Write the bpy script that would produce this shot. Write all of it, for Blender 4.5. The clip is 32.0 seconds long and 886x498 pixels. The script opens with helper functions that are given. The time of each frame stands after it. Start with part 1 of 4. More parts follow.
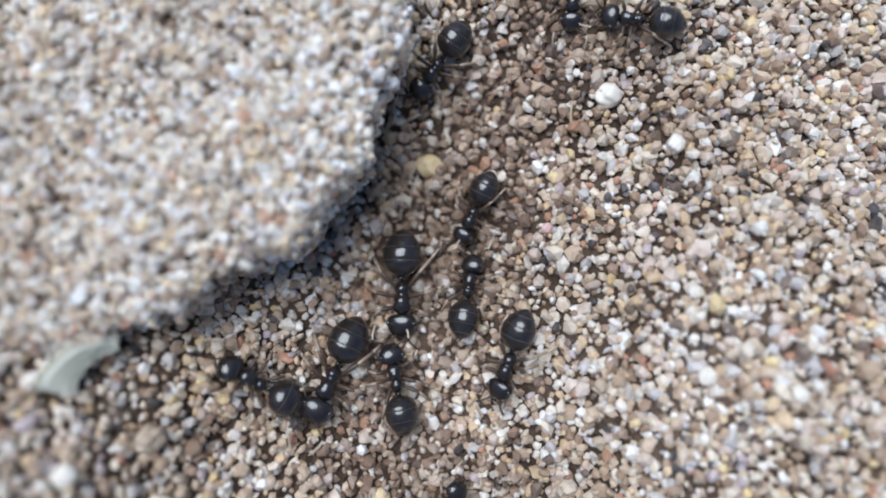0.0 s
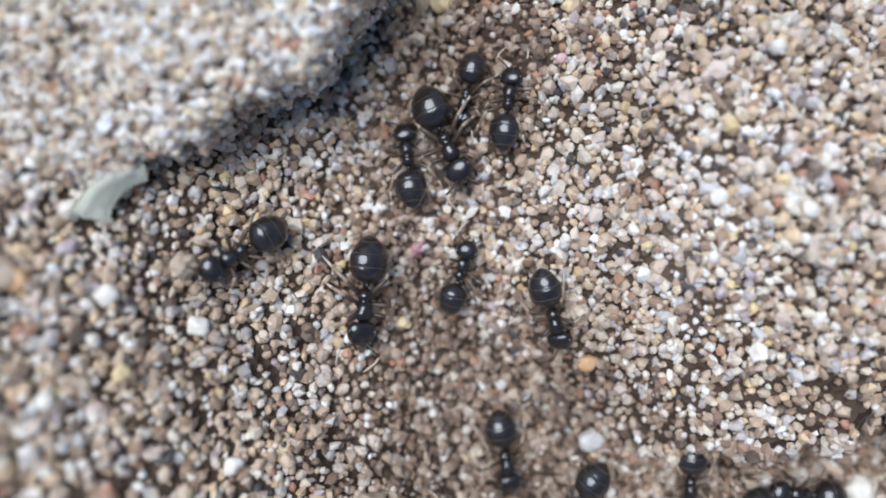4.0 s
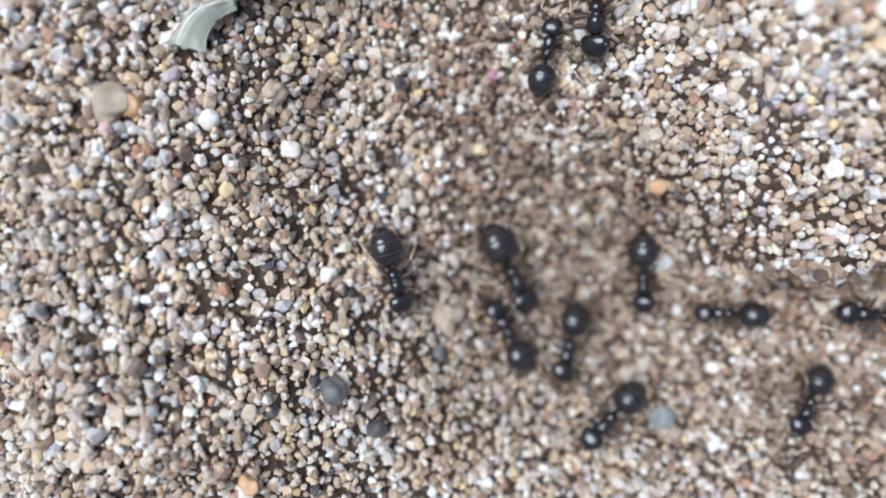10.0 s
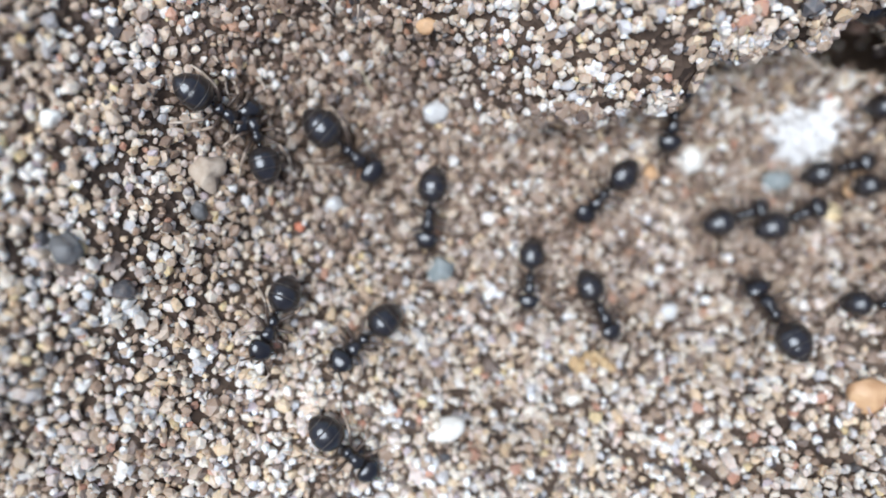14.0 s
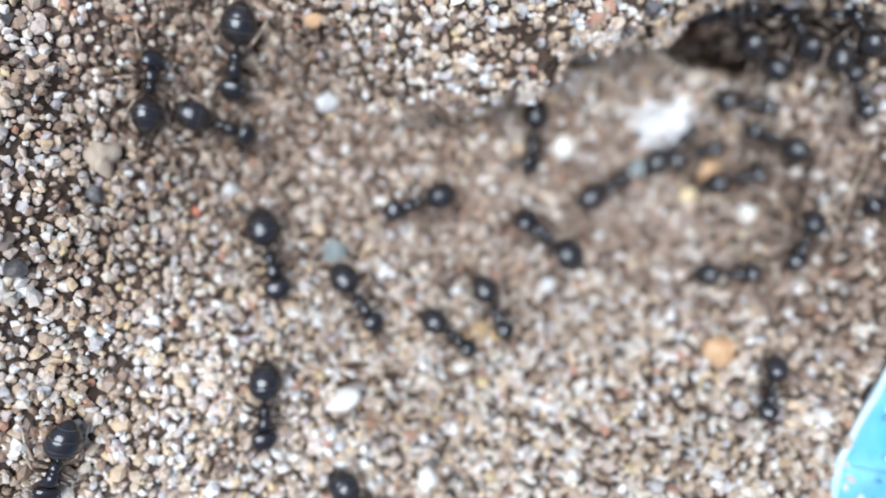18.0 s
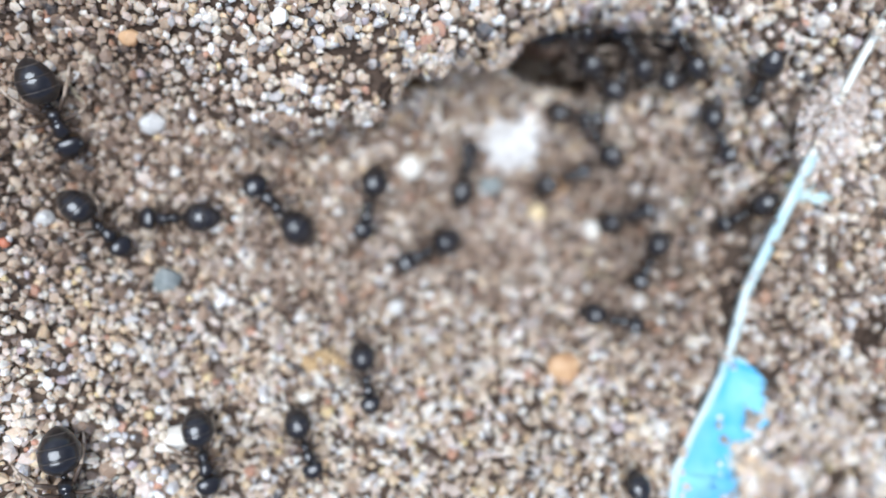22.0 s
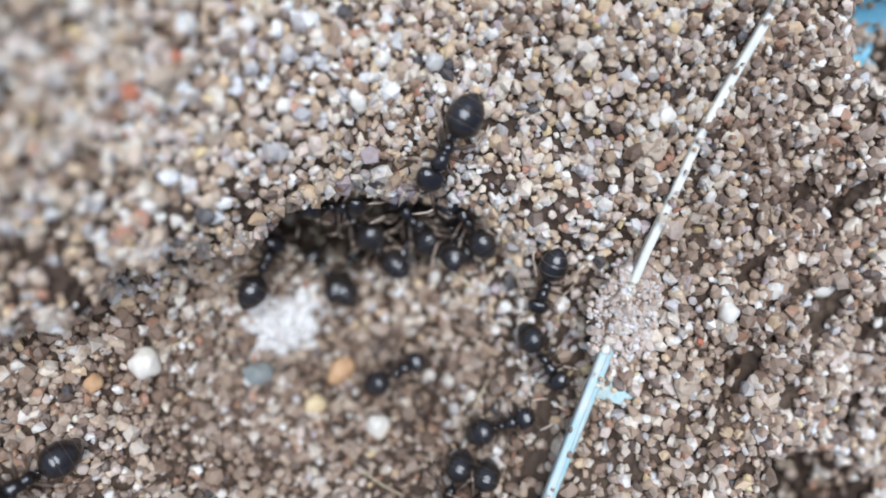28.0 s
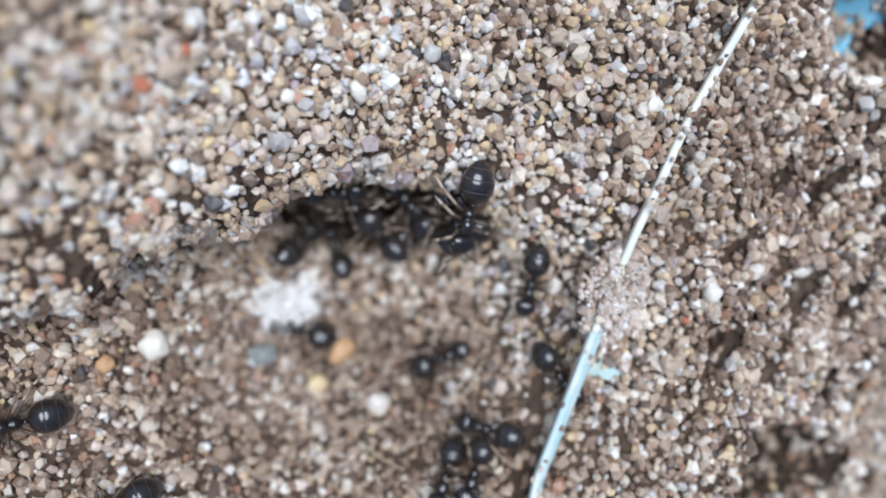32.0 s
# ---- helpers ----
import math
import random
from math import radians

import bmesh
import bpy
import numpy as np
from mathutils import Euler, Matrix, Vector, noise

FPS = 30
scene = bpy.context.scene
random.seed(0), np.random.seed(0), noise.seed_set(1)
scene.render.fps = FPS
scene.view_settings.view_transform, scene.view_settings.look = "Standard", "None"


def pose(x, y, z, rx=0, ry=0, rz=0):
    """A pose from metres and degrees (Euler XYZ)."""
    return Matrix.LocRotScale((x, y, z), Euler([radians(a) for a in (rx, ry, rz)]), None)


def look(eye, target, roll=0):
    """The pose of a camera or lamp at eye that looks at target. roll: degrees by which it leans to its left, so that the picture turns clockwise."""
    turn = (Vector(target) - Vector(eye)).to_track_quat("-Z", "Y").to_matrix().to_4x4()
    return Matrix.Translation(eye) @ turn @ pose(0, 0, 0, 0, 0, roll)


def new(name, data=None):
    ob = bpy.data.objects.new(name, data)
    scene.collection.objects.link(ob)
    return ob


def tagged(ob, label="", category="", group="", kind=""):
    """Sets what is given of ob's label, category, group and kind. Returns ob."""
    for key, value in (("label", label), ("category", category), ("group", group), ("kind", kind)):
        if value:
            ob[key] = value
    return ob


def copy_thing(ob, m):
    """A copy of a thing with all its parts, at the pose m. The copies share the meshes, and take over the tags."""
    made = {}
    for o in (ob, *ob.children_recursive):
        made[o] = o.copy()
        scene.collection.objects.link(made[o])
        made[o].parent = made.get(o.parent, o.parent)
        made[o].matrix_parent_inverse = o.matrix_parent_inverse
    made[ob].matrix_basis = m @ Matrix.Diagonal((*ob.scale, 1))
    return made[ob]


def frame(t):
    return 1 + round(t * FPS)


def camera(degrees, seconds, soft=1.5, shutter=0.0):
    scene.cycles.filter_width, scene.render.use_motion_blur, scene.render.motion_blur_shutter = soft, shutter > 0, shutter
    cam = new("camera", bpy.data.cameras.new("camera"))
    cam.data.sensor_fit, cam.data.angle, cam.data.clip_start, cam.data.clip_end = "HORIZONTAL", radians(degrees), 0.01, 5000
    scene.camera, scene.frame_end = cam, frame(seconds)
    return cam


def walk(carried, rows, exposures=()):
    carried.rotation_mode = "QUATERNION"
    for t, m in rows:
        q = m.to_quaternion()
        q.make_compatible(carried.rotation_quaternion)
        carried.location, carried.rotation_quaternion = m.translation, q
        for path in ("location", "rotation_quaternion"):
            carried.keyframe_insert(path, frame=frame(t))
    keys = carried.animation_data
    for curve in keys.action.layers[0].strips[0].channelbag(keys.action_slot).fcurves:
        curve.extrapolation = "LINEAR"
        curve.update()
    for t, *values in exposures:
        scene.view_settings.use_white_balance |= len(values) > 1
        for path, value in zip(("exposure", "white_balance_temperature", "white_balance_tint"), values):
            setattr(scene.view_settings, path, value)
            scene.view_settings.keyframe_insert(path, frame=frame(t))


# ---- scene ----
# Everything is laid out in millimetres and turned into metres by MM.
MM = 0.001
cam = camera(66.0, 32.0, soft=1.9)
cam.data.dof.use_dof, cam.data.dof.focus_distance, cam.data.dof.aperture_fstop = True, 25.9 * MM, 16.5
# seconds, place in mm, turn in degrees (0, 0, 0 looks straight down)
PATH = [
    (0, 0.000, -0.000, 24.997, 7.67, -0.00, 0.15),
    (0.5, -0.016, -0.269, 24.768, 6.77, 0.06, 0.05),
    (1, -0.233, -0.338, 24.873, 6.39, 0.09, -0.05),
    (1.5, -0.229, -0.834, 24.958, 5.68, 0.46, -0.22),
    (2, -0.110, -1.636, 24.895, 4.02, 0.87, -0.25),
    (2.5, -0.032, -1.867, 25.440, 3.13, 1.01, -0.42),
    (3, -0.013, -2.398, 25.378, 2.11, 1.17, -0.76),
    (3.5, -0.044, -2.731, 25.377, 1.43, 1.09, -0.99),
    (5.5, 1.058, -2.560, 25.628, -7.61, 7.54, -1.26),
    (6, 0.763, -2.761, 26.095, -8.04, 8.71, -1.57),
    (6.5, 0.491, -2.893, 26.223, -8.63, 8.68, -1.58),
    (7, 0.284, -3.075, 26.452, -8.96, 8.38, -1.62),
    (7.5, 0.200, -3.197, 26.780, -9.52, 8.63, -1.72),
    (8, -0.107, -3.294, 27.155, -9.34, 9.10, -1.83),
    (8.5, -0.255, -3.226, 27.495, -9.24, 10.06, -2.09),
    (9, -0.230, -3.564, 27.544, -10.03, 10.56, -2.15),
    (9.5, -0.191, -3.992, 27.159, -11.02, 9.91, -2.15),
    (10, 0.539, -4.351, 26.915, -11.45, 8.63, -2.10),
    (10.5, 1.716, -4.563, 26.463, -12.16, 6.61, -1.87),
    (11, 2.760, -4.612, 26.101, -12.71, 4.48, -1.74),
    (11.5, 3.468, -4.848, 25.623, -14.18, 3.24, -1.66),
    (12, 3.778, -5.240, 25.511, -15.56, 2.15, -1.62),
    (12.5, 3.735, -6.089, 25.300, -17.16, 0.90, -1.46),
    (13, 4.090, -6.963, 25.391, -17.61, 0.00, -1.43),
    (13.5, 4.261, -7.220, 25.673, -18.27, -1.04, -1.17),
    (14, 4.531, -7.396, 25.950, -18.43, -2.29, -0.91),
    (14.5, 4.839, -7.233, 26.515, -18.05, -3.25, -0.80),
    (16.5, 5.366, -8.508, 28.071, -16.50, -6.02, -0.61),
    (17, 5.225, -8.564, 28.325, -16.87, -7.01, -0.57),
    (17.5, 5.261, -8.843, 28.529, -16.51, -7.86, -0.38),
    (18, 5.695, -8.626, 28.665, -16.52, -8.84, -0.27),
    (18.5, 6.362, -8.073, 29.250, -16.59, -9.86, 0.13),
    (19, 6.872, -8.005, 29.658, -16.59, -11.27, 0.14),
    (19.5, 7.170, -7.783, 29.845, -16.78, -12.64, 0.67),
    (20, 7.561, -7.466, 30.238, -16.82, -13.47, 0.73),
    (20.5, 7.857, -7.459, 30.094, -17.10, -14.69, 0.90),
    (21, 8.320, -7.661, 29.746, -16.79, -15.51, 0.89),
    (21.5, 8.732, -7.925, 29.172, -16.44, -15.98, 0.70),
    (22, 9.038, -7.989, 28.483, -16.29, -16.16, 0.44),
    (22.5, 9.321, -7.913, 27.963, -16.52, -16.26, 0.24),
    (23, 9.826, -8.009, 27.284, -16.78, -16.02, -0.04),
    (23.5, 10.238, -7.714, 26.751, -16.02, -16.40, -0.02),
    (24, 10.945, -7.234, 26.359, -15.32, -18.34, 0.43),
    (24.5, 12.331, -6.628, 26.361, -14.20, -19.03, 0.65),
    (25, 13.252, -6.182, 26.065, -12.76, -20.66, 0.84),
    (25.5, 14.235, -5.813, 25.844, -12.10, -22.05, 1.08),
    (27.5, 16.782, -4.306, 24.805, -10.34, -23.29, 1.29),
    (28, 17.096, -4.303, 24.623, -9.86, -23.67, 1.34),
    (28.5, 17.195, -4.000, 24.775, -9.63, -24.20, 1.38),
    (29, 17.265, -4.134, 24.769, -10.11, -24.29, 1.35),
    (29.5, 17.099, -4.153, 24.856, -10.42, -24.01, 1.23),
    (30, 16.928, -4.323, 24.914, -10.74, -23.50, 1.09),
    (30.5, 16.667, -4.291, 25.104, -10.83, -23.59, 1.05),
    (31, 16.443, -4.215, 25.440, -11.01, -23.97, 1.08),
    (31.5, 16.168, -4.055, 25.775, -10.73, -24.08, 1.06),
    (32, 16.348, -4.123, 25.534, -11.10, -24.55, 1.19),
]
walk(cam, [(t, pose(x * MM, y * MM, z * MM, rx, ry, rz)) for t, x, y, z, rx, ry, rz in PATH], exposures=[(0.0, 0.13, 5700, 7), (3.5, 0.2, 5700, 7), (9.0, 0.36, 5690, 6), (13.0, 0.46, 5610, 6), (20.0, 0.54, 5560, 6), (25.0, 0.34, 5610, 6), (28.0, 0.18, 5640, 7), (32.0, 0.18, 5640, 7)])

# ---- light ----
world = bpy.data.worlds.new("sky")
scene.world = world
world.use_nodes = True
wn = world.node_tree.nodes
sky = wn.new("ShaderNodeTexSky")
sky.sky_type, sky.sun_disc, sky.sun_elevation, sky.sun_rotation = "NISHITA", False, radians(69), radians(320)
wn["Background"].inputs["Strength"].default_value = 0.078
world.node_tree.links.new(sky.outputs[0], wn["Background"].inputs["Color"])
sun = new("sun", bpy.data.lights.new("sun", "SUN"))
sun.data.energy, sun.data.angle, sun.data.color = 3.45, radians(46), (1.0, 0.97, 0.94)
sun.matrix_world = look((-0.25, 0.3, 1.0), (0, 0, 0))


# ---- materials ----
def material(name, base, rough=0.6, metal=0.0, spec=0.5):
    m = bpy.data.materials.new(name)
    m.use_nodes = True
    b = m.node_tree.nodes["Principled BSDF"]
    b.inputs["Base Color"].default_value = (*base, 1)
    b.inputs["Roughness"].default_value = rough
    b.inputs["Metallic"].default_value = metal
    b.inputs["Specular IOR Level"].default_value = spec
    return m, m.node_tree.nodes, m.node_tree.links, b


def noise_tex(nodes, links, scale, detail=4.0, rough=0.55):
    co = nodes.new("ShaderNodeTexCoord")
    tex = nodes.new("ShaderNodeTexNoise")
    tex.inputs["Scale"].default_value, tex.inputs["Detail"].default_value, tex.inputs["Roughness"].default_value = scale, detail, rough
    links.new(co.outputs["Object"], tex.inputs["Vector"])
    return tex


def ramp(nodes, stops, mode="LINEAR"):
    r = nodes.new("ShaderNodeValToRGB")
    r.color_ramp.interpolation = mode
    while len(r.color_ramp.elements) < len(stops):
        r.color_ramp.elements.new(0.5)
    for e, (at, c) in zip(r.color_ramp.elements, stops):
        e.position, e.color = at, (*c, 1)
    return r


def bump(nodes, links, b, height, strength, distance):
    n = nodes.new("ShaderNodeBump")
    n.inputs["Strength"].default_value, n.inputs["Distance"].default_value = strength, distance
    links.new(height, n.inputs["Height"])
    links.new(n.outputs[0], b.inputs["Normal"])


def mix(nodes, links, a, c, fac, blend="MIX"):
    m = nodes.new("ShaderNodeMix")
    m.data_type, m.blend_type = "RGBA", blend
    for socket, value in ((m.inputs[6], a), (m.inputs[7], c), (m.inputs[0], fac)):
        if hasattr(value, "links"):
            links.new(value, socket)
        elif isinstance(value, tuple):
            socket.default_value = (*value, 1)
        else:
            socket.default_value = value
    return m.outputs[2]


def speckled(name, base, second, scale, rough, bump_mm=0.03, spec=0.4):
    """A surface of two tones with fine relief."""
    m, n, l, b = material(name, base, rough, 0.0, spec)
    t = noise_tex(n, l, scale)
    r = ramp(n, [(0.35, base), (0.68, second)])
    l.new(t.outputs["Fac"], r.inputs[0])
    l.new(r.outputs[0], b.inputs["Base Color"])
    fine = noise_tex(n, l, scale * 6, 3)
    bump(n, l, b, fine.outputs["Fac"], 0.6, bump_mm * MM)
    return m


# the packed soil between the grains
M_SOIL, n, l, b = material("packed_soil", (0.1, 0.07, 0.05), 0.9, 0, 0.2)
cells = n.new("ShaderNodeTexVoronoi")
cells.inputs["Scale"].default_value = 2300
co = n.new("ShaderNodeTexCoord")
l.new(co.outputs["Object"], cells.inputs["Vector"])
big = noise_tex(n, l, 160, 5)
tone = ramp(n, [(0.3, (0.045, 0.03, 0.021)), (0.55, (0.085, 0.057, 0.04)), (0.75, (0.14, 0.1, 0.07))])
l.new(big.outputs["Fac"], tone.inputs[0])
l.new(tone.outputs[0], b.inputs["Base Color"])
bump(n, l, b, cells.outputs["Distance"], 1.0, 0.25 * MM)


def grain_material(name, stops, rough):
    """Quartz and rock grains: a tone for each grain, cloudy within, veiled by dust; a little light soaks through them."""
    m, n, l, b = material(name, (0.4, 0.3, 0.2), rough, 0, 0.45)
    geo = n.new("ShaderNodeNewGeometry")
    r = ramp(n, stops, "CONSTANT")
    l.new(geo.outputs["Random Per Island"], r.inputs[0])
    dust = noise_tex(n, l, 4200, 3)
    d = ramp(n, [(0.45, (0, 0, 0)), (0.75, (0.4, 0.4, 0.4))])
    l.new(dust.outputs["Fac"], d.inputs[0])
    wide = noise_tex(n, l, 150, 4)
    w = ramp(n, [(0.32, (0.70, 0.66, 0.62)), (0.5, (0.95, 0.93, 0.91)), (0.68, (1.06, 1.06, 1.07))])
    l.new(wide.outputs["Fac"], w.inputs[0])
    c = mix(n, l, r.outputs[0], (0.34, 0.255, 0.18), d.outputs[0])
    l.new(mix(n, l, c, w.outputs[0], 1.0, "MULTIPLY"), b.inputs["Base Color"])
    b.inputs["Subsurface Weight"].default_value = 0.5
    b.inputs["Subsurface Radius"].default_value = (1.0, 0.8, 0.6)
    b.inputs["Subsurface Scale"].default_value = 0.16 * MM
    bump(n, l, b, dust.outputs["Fac"], 0.3, 0.04 * MM)
    return m


M_GRAIN = grain_material("sand_grain", [
    (0.0, (0.60, 0.48, 0.36)), (0.16, (0.74, 0.65, 0.53)), (0.31, (0.49, 0.37, 0.265)), (0.42, (0.66, 0.55, 0.47)),
    (0.53, (0.82, 0.76, 0.68)), (0.63, (0.36, 0.255, 0.18)), (0.71, (0.55, 0.52, 0.50)), (0.78, (0.68, 0.52, 0.34)),
    (0.85, (0.20, 0.15, 0.12)), (0.895, (0.90, 0.87, 0.82)), (0.94, (0.08, 0.075, 0.078)), (0.96, (0.50, 0.28, 0.19)), (0.975, (0.72, 0.57, 0.32)), (0.987, (0.50, 0.42, 0.43))], 0.5)
M_CRUST = grain_material("clod_grain", [
    (0.0, (0.70, 0.59, 0.46)), (0.18, (0.82, 0.74, 0.63)), (0.38, (0.55, 0.43, 0.32)), (0.5, (0.73, 0.67, 0.62)),
    (0.64, (0.90, 0.86, 0.80)), (0.77, (0.40, 0.30, 0.22)), (0.86, (0.76, 0.60, 0.40)), (0.93, (0.2, 0.165, 0.15)), (0.975, (0.58, 0.36, 0.25))], 0.5)
# soil-brown grain tones, taken darker to carry the shade of the hollow
M_SOILED_SHADE = grain_material("soiled_shaded_grain", [
    (0.0, (0.38, 0.28, 0.205)), (0.2, (0.48, 0.38, 0.29)), (0.36, (0.28, 0.195, 0.14)), (0.52, (0.41, 0.32, 0.255)),
    (0.66, (0.21, 0.145, 0.105)), (0.78, (0.62, 0.54, 0.45)), (0.87, (0.145, 0.105, 0.085)), (0.93, (0.42, 0.25, 0.16)), (0.97, (0.78, 0.73, 0.66))], 0.5)
M_AMBER = speckled("amber_grain", (0.42, 0.26, 0.11), (0.56, 0.41, 0.23), 1300, 0.35)
M_FINE = grain_material("fine_sand", [(0.0, (0.64, 0.53, 0.45)), (0.4, (0.74, 0.66, 0.60)), (0.7, (0.54, 0.43, 0.36)), (0.9, (0.82, 0.77, 0.73))], 0.5)
M_PALE = speckled("lime_crumb", (0.82, 0.79, 0.75), (0.60, 0.55, 0.50), 1500, 0.8)
M_CLEAR = speckled("clouded_quartz", (0.56, 0.53, 0.48), (0.44, 0.40, 0.36), 1100, 0.3)
M_WHITE = speckled("white_quartz", (0.80, 0.75, 0.66), (0.62, 0.54, 0.43), 900, 0.45)
M_CREAM = speckled("cream_stone", (0.72, 0.58, 0.34), (0.60, 0.42, 0.22), 900, 0.5)
M_ORANGE = speckled("orange_stone", (0.60, 0.38, 0.20), (0.46, 0.25, 0.12), 1100, 0.55)
M_PINK = speckled("pink_stone", (0.62, 0.42, 0.38), (0.52, 0.32, 0.29), 1300, 0.5)
M_MAGENTA = speckled("magenta_flake", (0.46, 0.24, 0.26), (0.36, 0.2, 0.22), 1800, 0.6)
M_RED = speckled("red_stone", (0.42, 0.13, 0.07), (0.5, 0.2, 0.1), 1200, 0.6)
M_TAN = speckled("packed_sand", (0.50, 0.40, 0.30), (0.36, 0.27, 0.19), 1500, 0.85, 0.06)
M_EARTH = speckled("red_earth", (0.34, 0.19, 0.12), (0.46, 0.31, 0.22), 1500, 0.8, 0.06)
M_DARK = speckled("dark_stone", (0.10, 0.098, 0.095), (0.19, 0.17, 0.15), 1200, 0.5)
M_GREY = speckled("grey_green_stone", (0.20, 0.22, 0.21), (0.30, 0.30, 0.27), 1300, 0.55)
M_HUSK = speckled("dry_husk", (0.74, 0.73, 0.62), (0.60, 0.61, 0.50), 900, 0.6)
M_STRAW = speckled("straw", (0.52, 0.44, 0.30), (0.40, 0.31, 0.19), 900, 0.6)
M_FILM = speckled("blue_film", (0.10, 0.40, 0.62), (0.27, 0.55, 0.70), 420, 0.38, 0.12)
M_SCRAP = speckled("faded_film", (0.40, 0.60, 0.62), (0.60, 0.66, 0.60), 900, 0.5, 0.1)
M_FOLD = speckled("bleached_film", (0.70, 0.72, 0.66), (0.42, 0.62, 0.66), 500, 0.55, 0.05)
M_EDGE = speckled("worn_film_edge", (0.86, 0.83, 0.73), (0.70, 0.69, 0.60), 330, 0.55, 0.04)

M_ANT = speckled("ant_cuticle", (0.010, 0.008, 0.008), (0.018, 0.013, 0.011), 2500, 0.3, 0.012, 0.6)
M_GASTER = speckled("ant_gaster", (0.014, 0.011, 0.010), (0.026, 0.02, 0.018), 1800, 0.33, 0.014, 0.6)
M_SUTURE = speckled("ant_membrane", (0.09, 0.07, 0.055), (0.035, 0.027, 0.022), 2500, 0.5, 0.01)
M_LEG = speckled("ant_leg", (0.055, 0.036, 0.026), (0.10, 0.068, 0.046), 2600, 0.4, 0.01)
M_SHIN = speckled("ant_shin", (0.24, 0.175, 0.125), (0.38, 0.29, 0.21), 2600, 0.42, 0.01)
M_TARSUS = speckled("ant_feeler", (0.62, 0.51, 0.40), (0.46, 0.36, 0.27), 2600, 0.45, 0.01)
for m_, sheen, coat in ((M_ANT, 0.0, 1.0), (M_GASTER, 0.0, 1.0)):
    b = m_.node_tree.nodes["Principled BSDF"]
    b.inputs["Specular IOR Level"].default_value = 0.22
    b.inputs["Roughness"].default_value = 0.35
    b.inputs["Sheen Weight"].default_value, b.inputs["Sheen Roughness"].default_value = sheen, 0.5
    b.inputs["Coat Weight"].default_value, b.inputs["Coat Roughness"].default_value, b.inputs["Coat IOR"].default_value = coat, 0.1, 1.55
M_EYE = speckled("ant_eye", (0.02, 0.02, 0.02), (0.03, 0.03, 0.03), 6000, 0.15, 0.01, 0.8)


# ---- the lie of the land, in mm ----
RISE = [0.2, -0.4, 1.6, 0.0, 4.6, 3.6, -2.6, 2.8,
        2.3, 2.1, 0.3, -0.8, -2.0, 0.3, 5.2, -0.6,
        2.4, 1.5, -5.0, -1.4, -2.1, -7.7, 3.6, 1.1,
        2.1, -0.9, -0.7, 1.2, 1.2, 1.7, 0.8, 1.6,
        1.9, -1.1, -3.2, 0.8, -2.3, -2.2, 1.6, 1.4]
SWELLS = [(-18 + 9 * (k % 8), -30 + 9 * (k // 8), h) for k, h in enumerate(RISE)]
LEDGE = np.array([(6.0, -12.2), (9.6, -10.9), (12.6, -10.3), (14.9, -9.6), (15.9, -8.0), (17.7, -7.7), (20.5, -7.5), (22.0, -6.7), (24.0, -5.9),
                  (27.5, -6.2), (30.1, -6.8), (31.0, -8.1), (31.4, -9.6)])


FILM_LINE = [(41.2, 4.6), (38.75, 0.9), (37.36, -1.45), (36.17, -3.75), (35.2, -6.1), (34.35, -8.5), (32.75, -12.75), (30.7, -18.4), (30.0, -21.2), (29.6, -22.2), (26.85, -26.2), (26.3, -28.8)]
FILM_HEIGHT = [5.6, 5.4, 5.2, 4.9, 4.7, 4.3, 4.0, 3.75, 4.05, 4.25, 5.3, 5.8]
FILM_WIDTH = [0.1, 0.1, 0.1, 0.1, 0.1, 0.1, 0.5, 0.4, 0.4, 2.7, 3.6, 4.2]


def ledge_distance(x, y):
    """Signed distance to the broken edge of the sand shelf: plus on the shelf."""
    best, sign, along = np.full(np.shape(x), 1e9), np.ones(np.shape(x)), np.zeros(np.shape(x))
    for k in range(len(LEDGE) - 1):
        (ax, ay), (bx, by) = LEDGE[k], LEDGE[k + 1]
        dx, dy = bx - ax, by - ay
        u = np.clip(((x - ax) * dx + (y - ay) * dy) / (dx * dx + dy * dy), 0, 1)
        d = np.hypot(x - ax - u * dx, y - ay - u * dy)
        near = d < best
        sign = np.where(near, np.where(dx * (y - ay) - dy * (x - ax) > 0, 1.0, -1.0), sign)
        along = np.where(near, (k + u) / (len(LEDGE) - 1), along)
        best = np.where(near, d, best)
    return best * sign, along


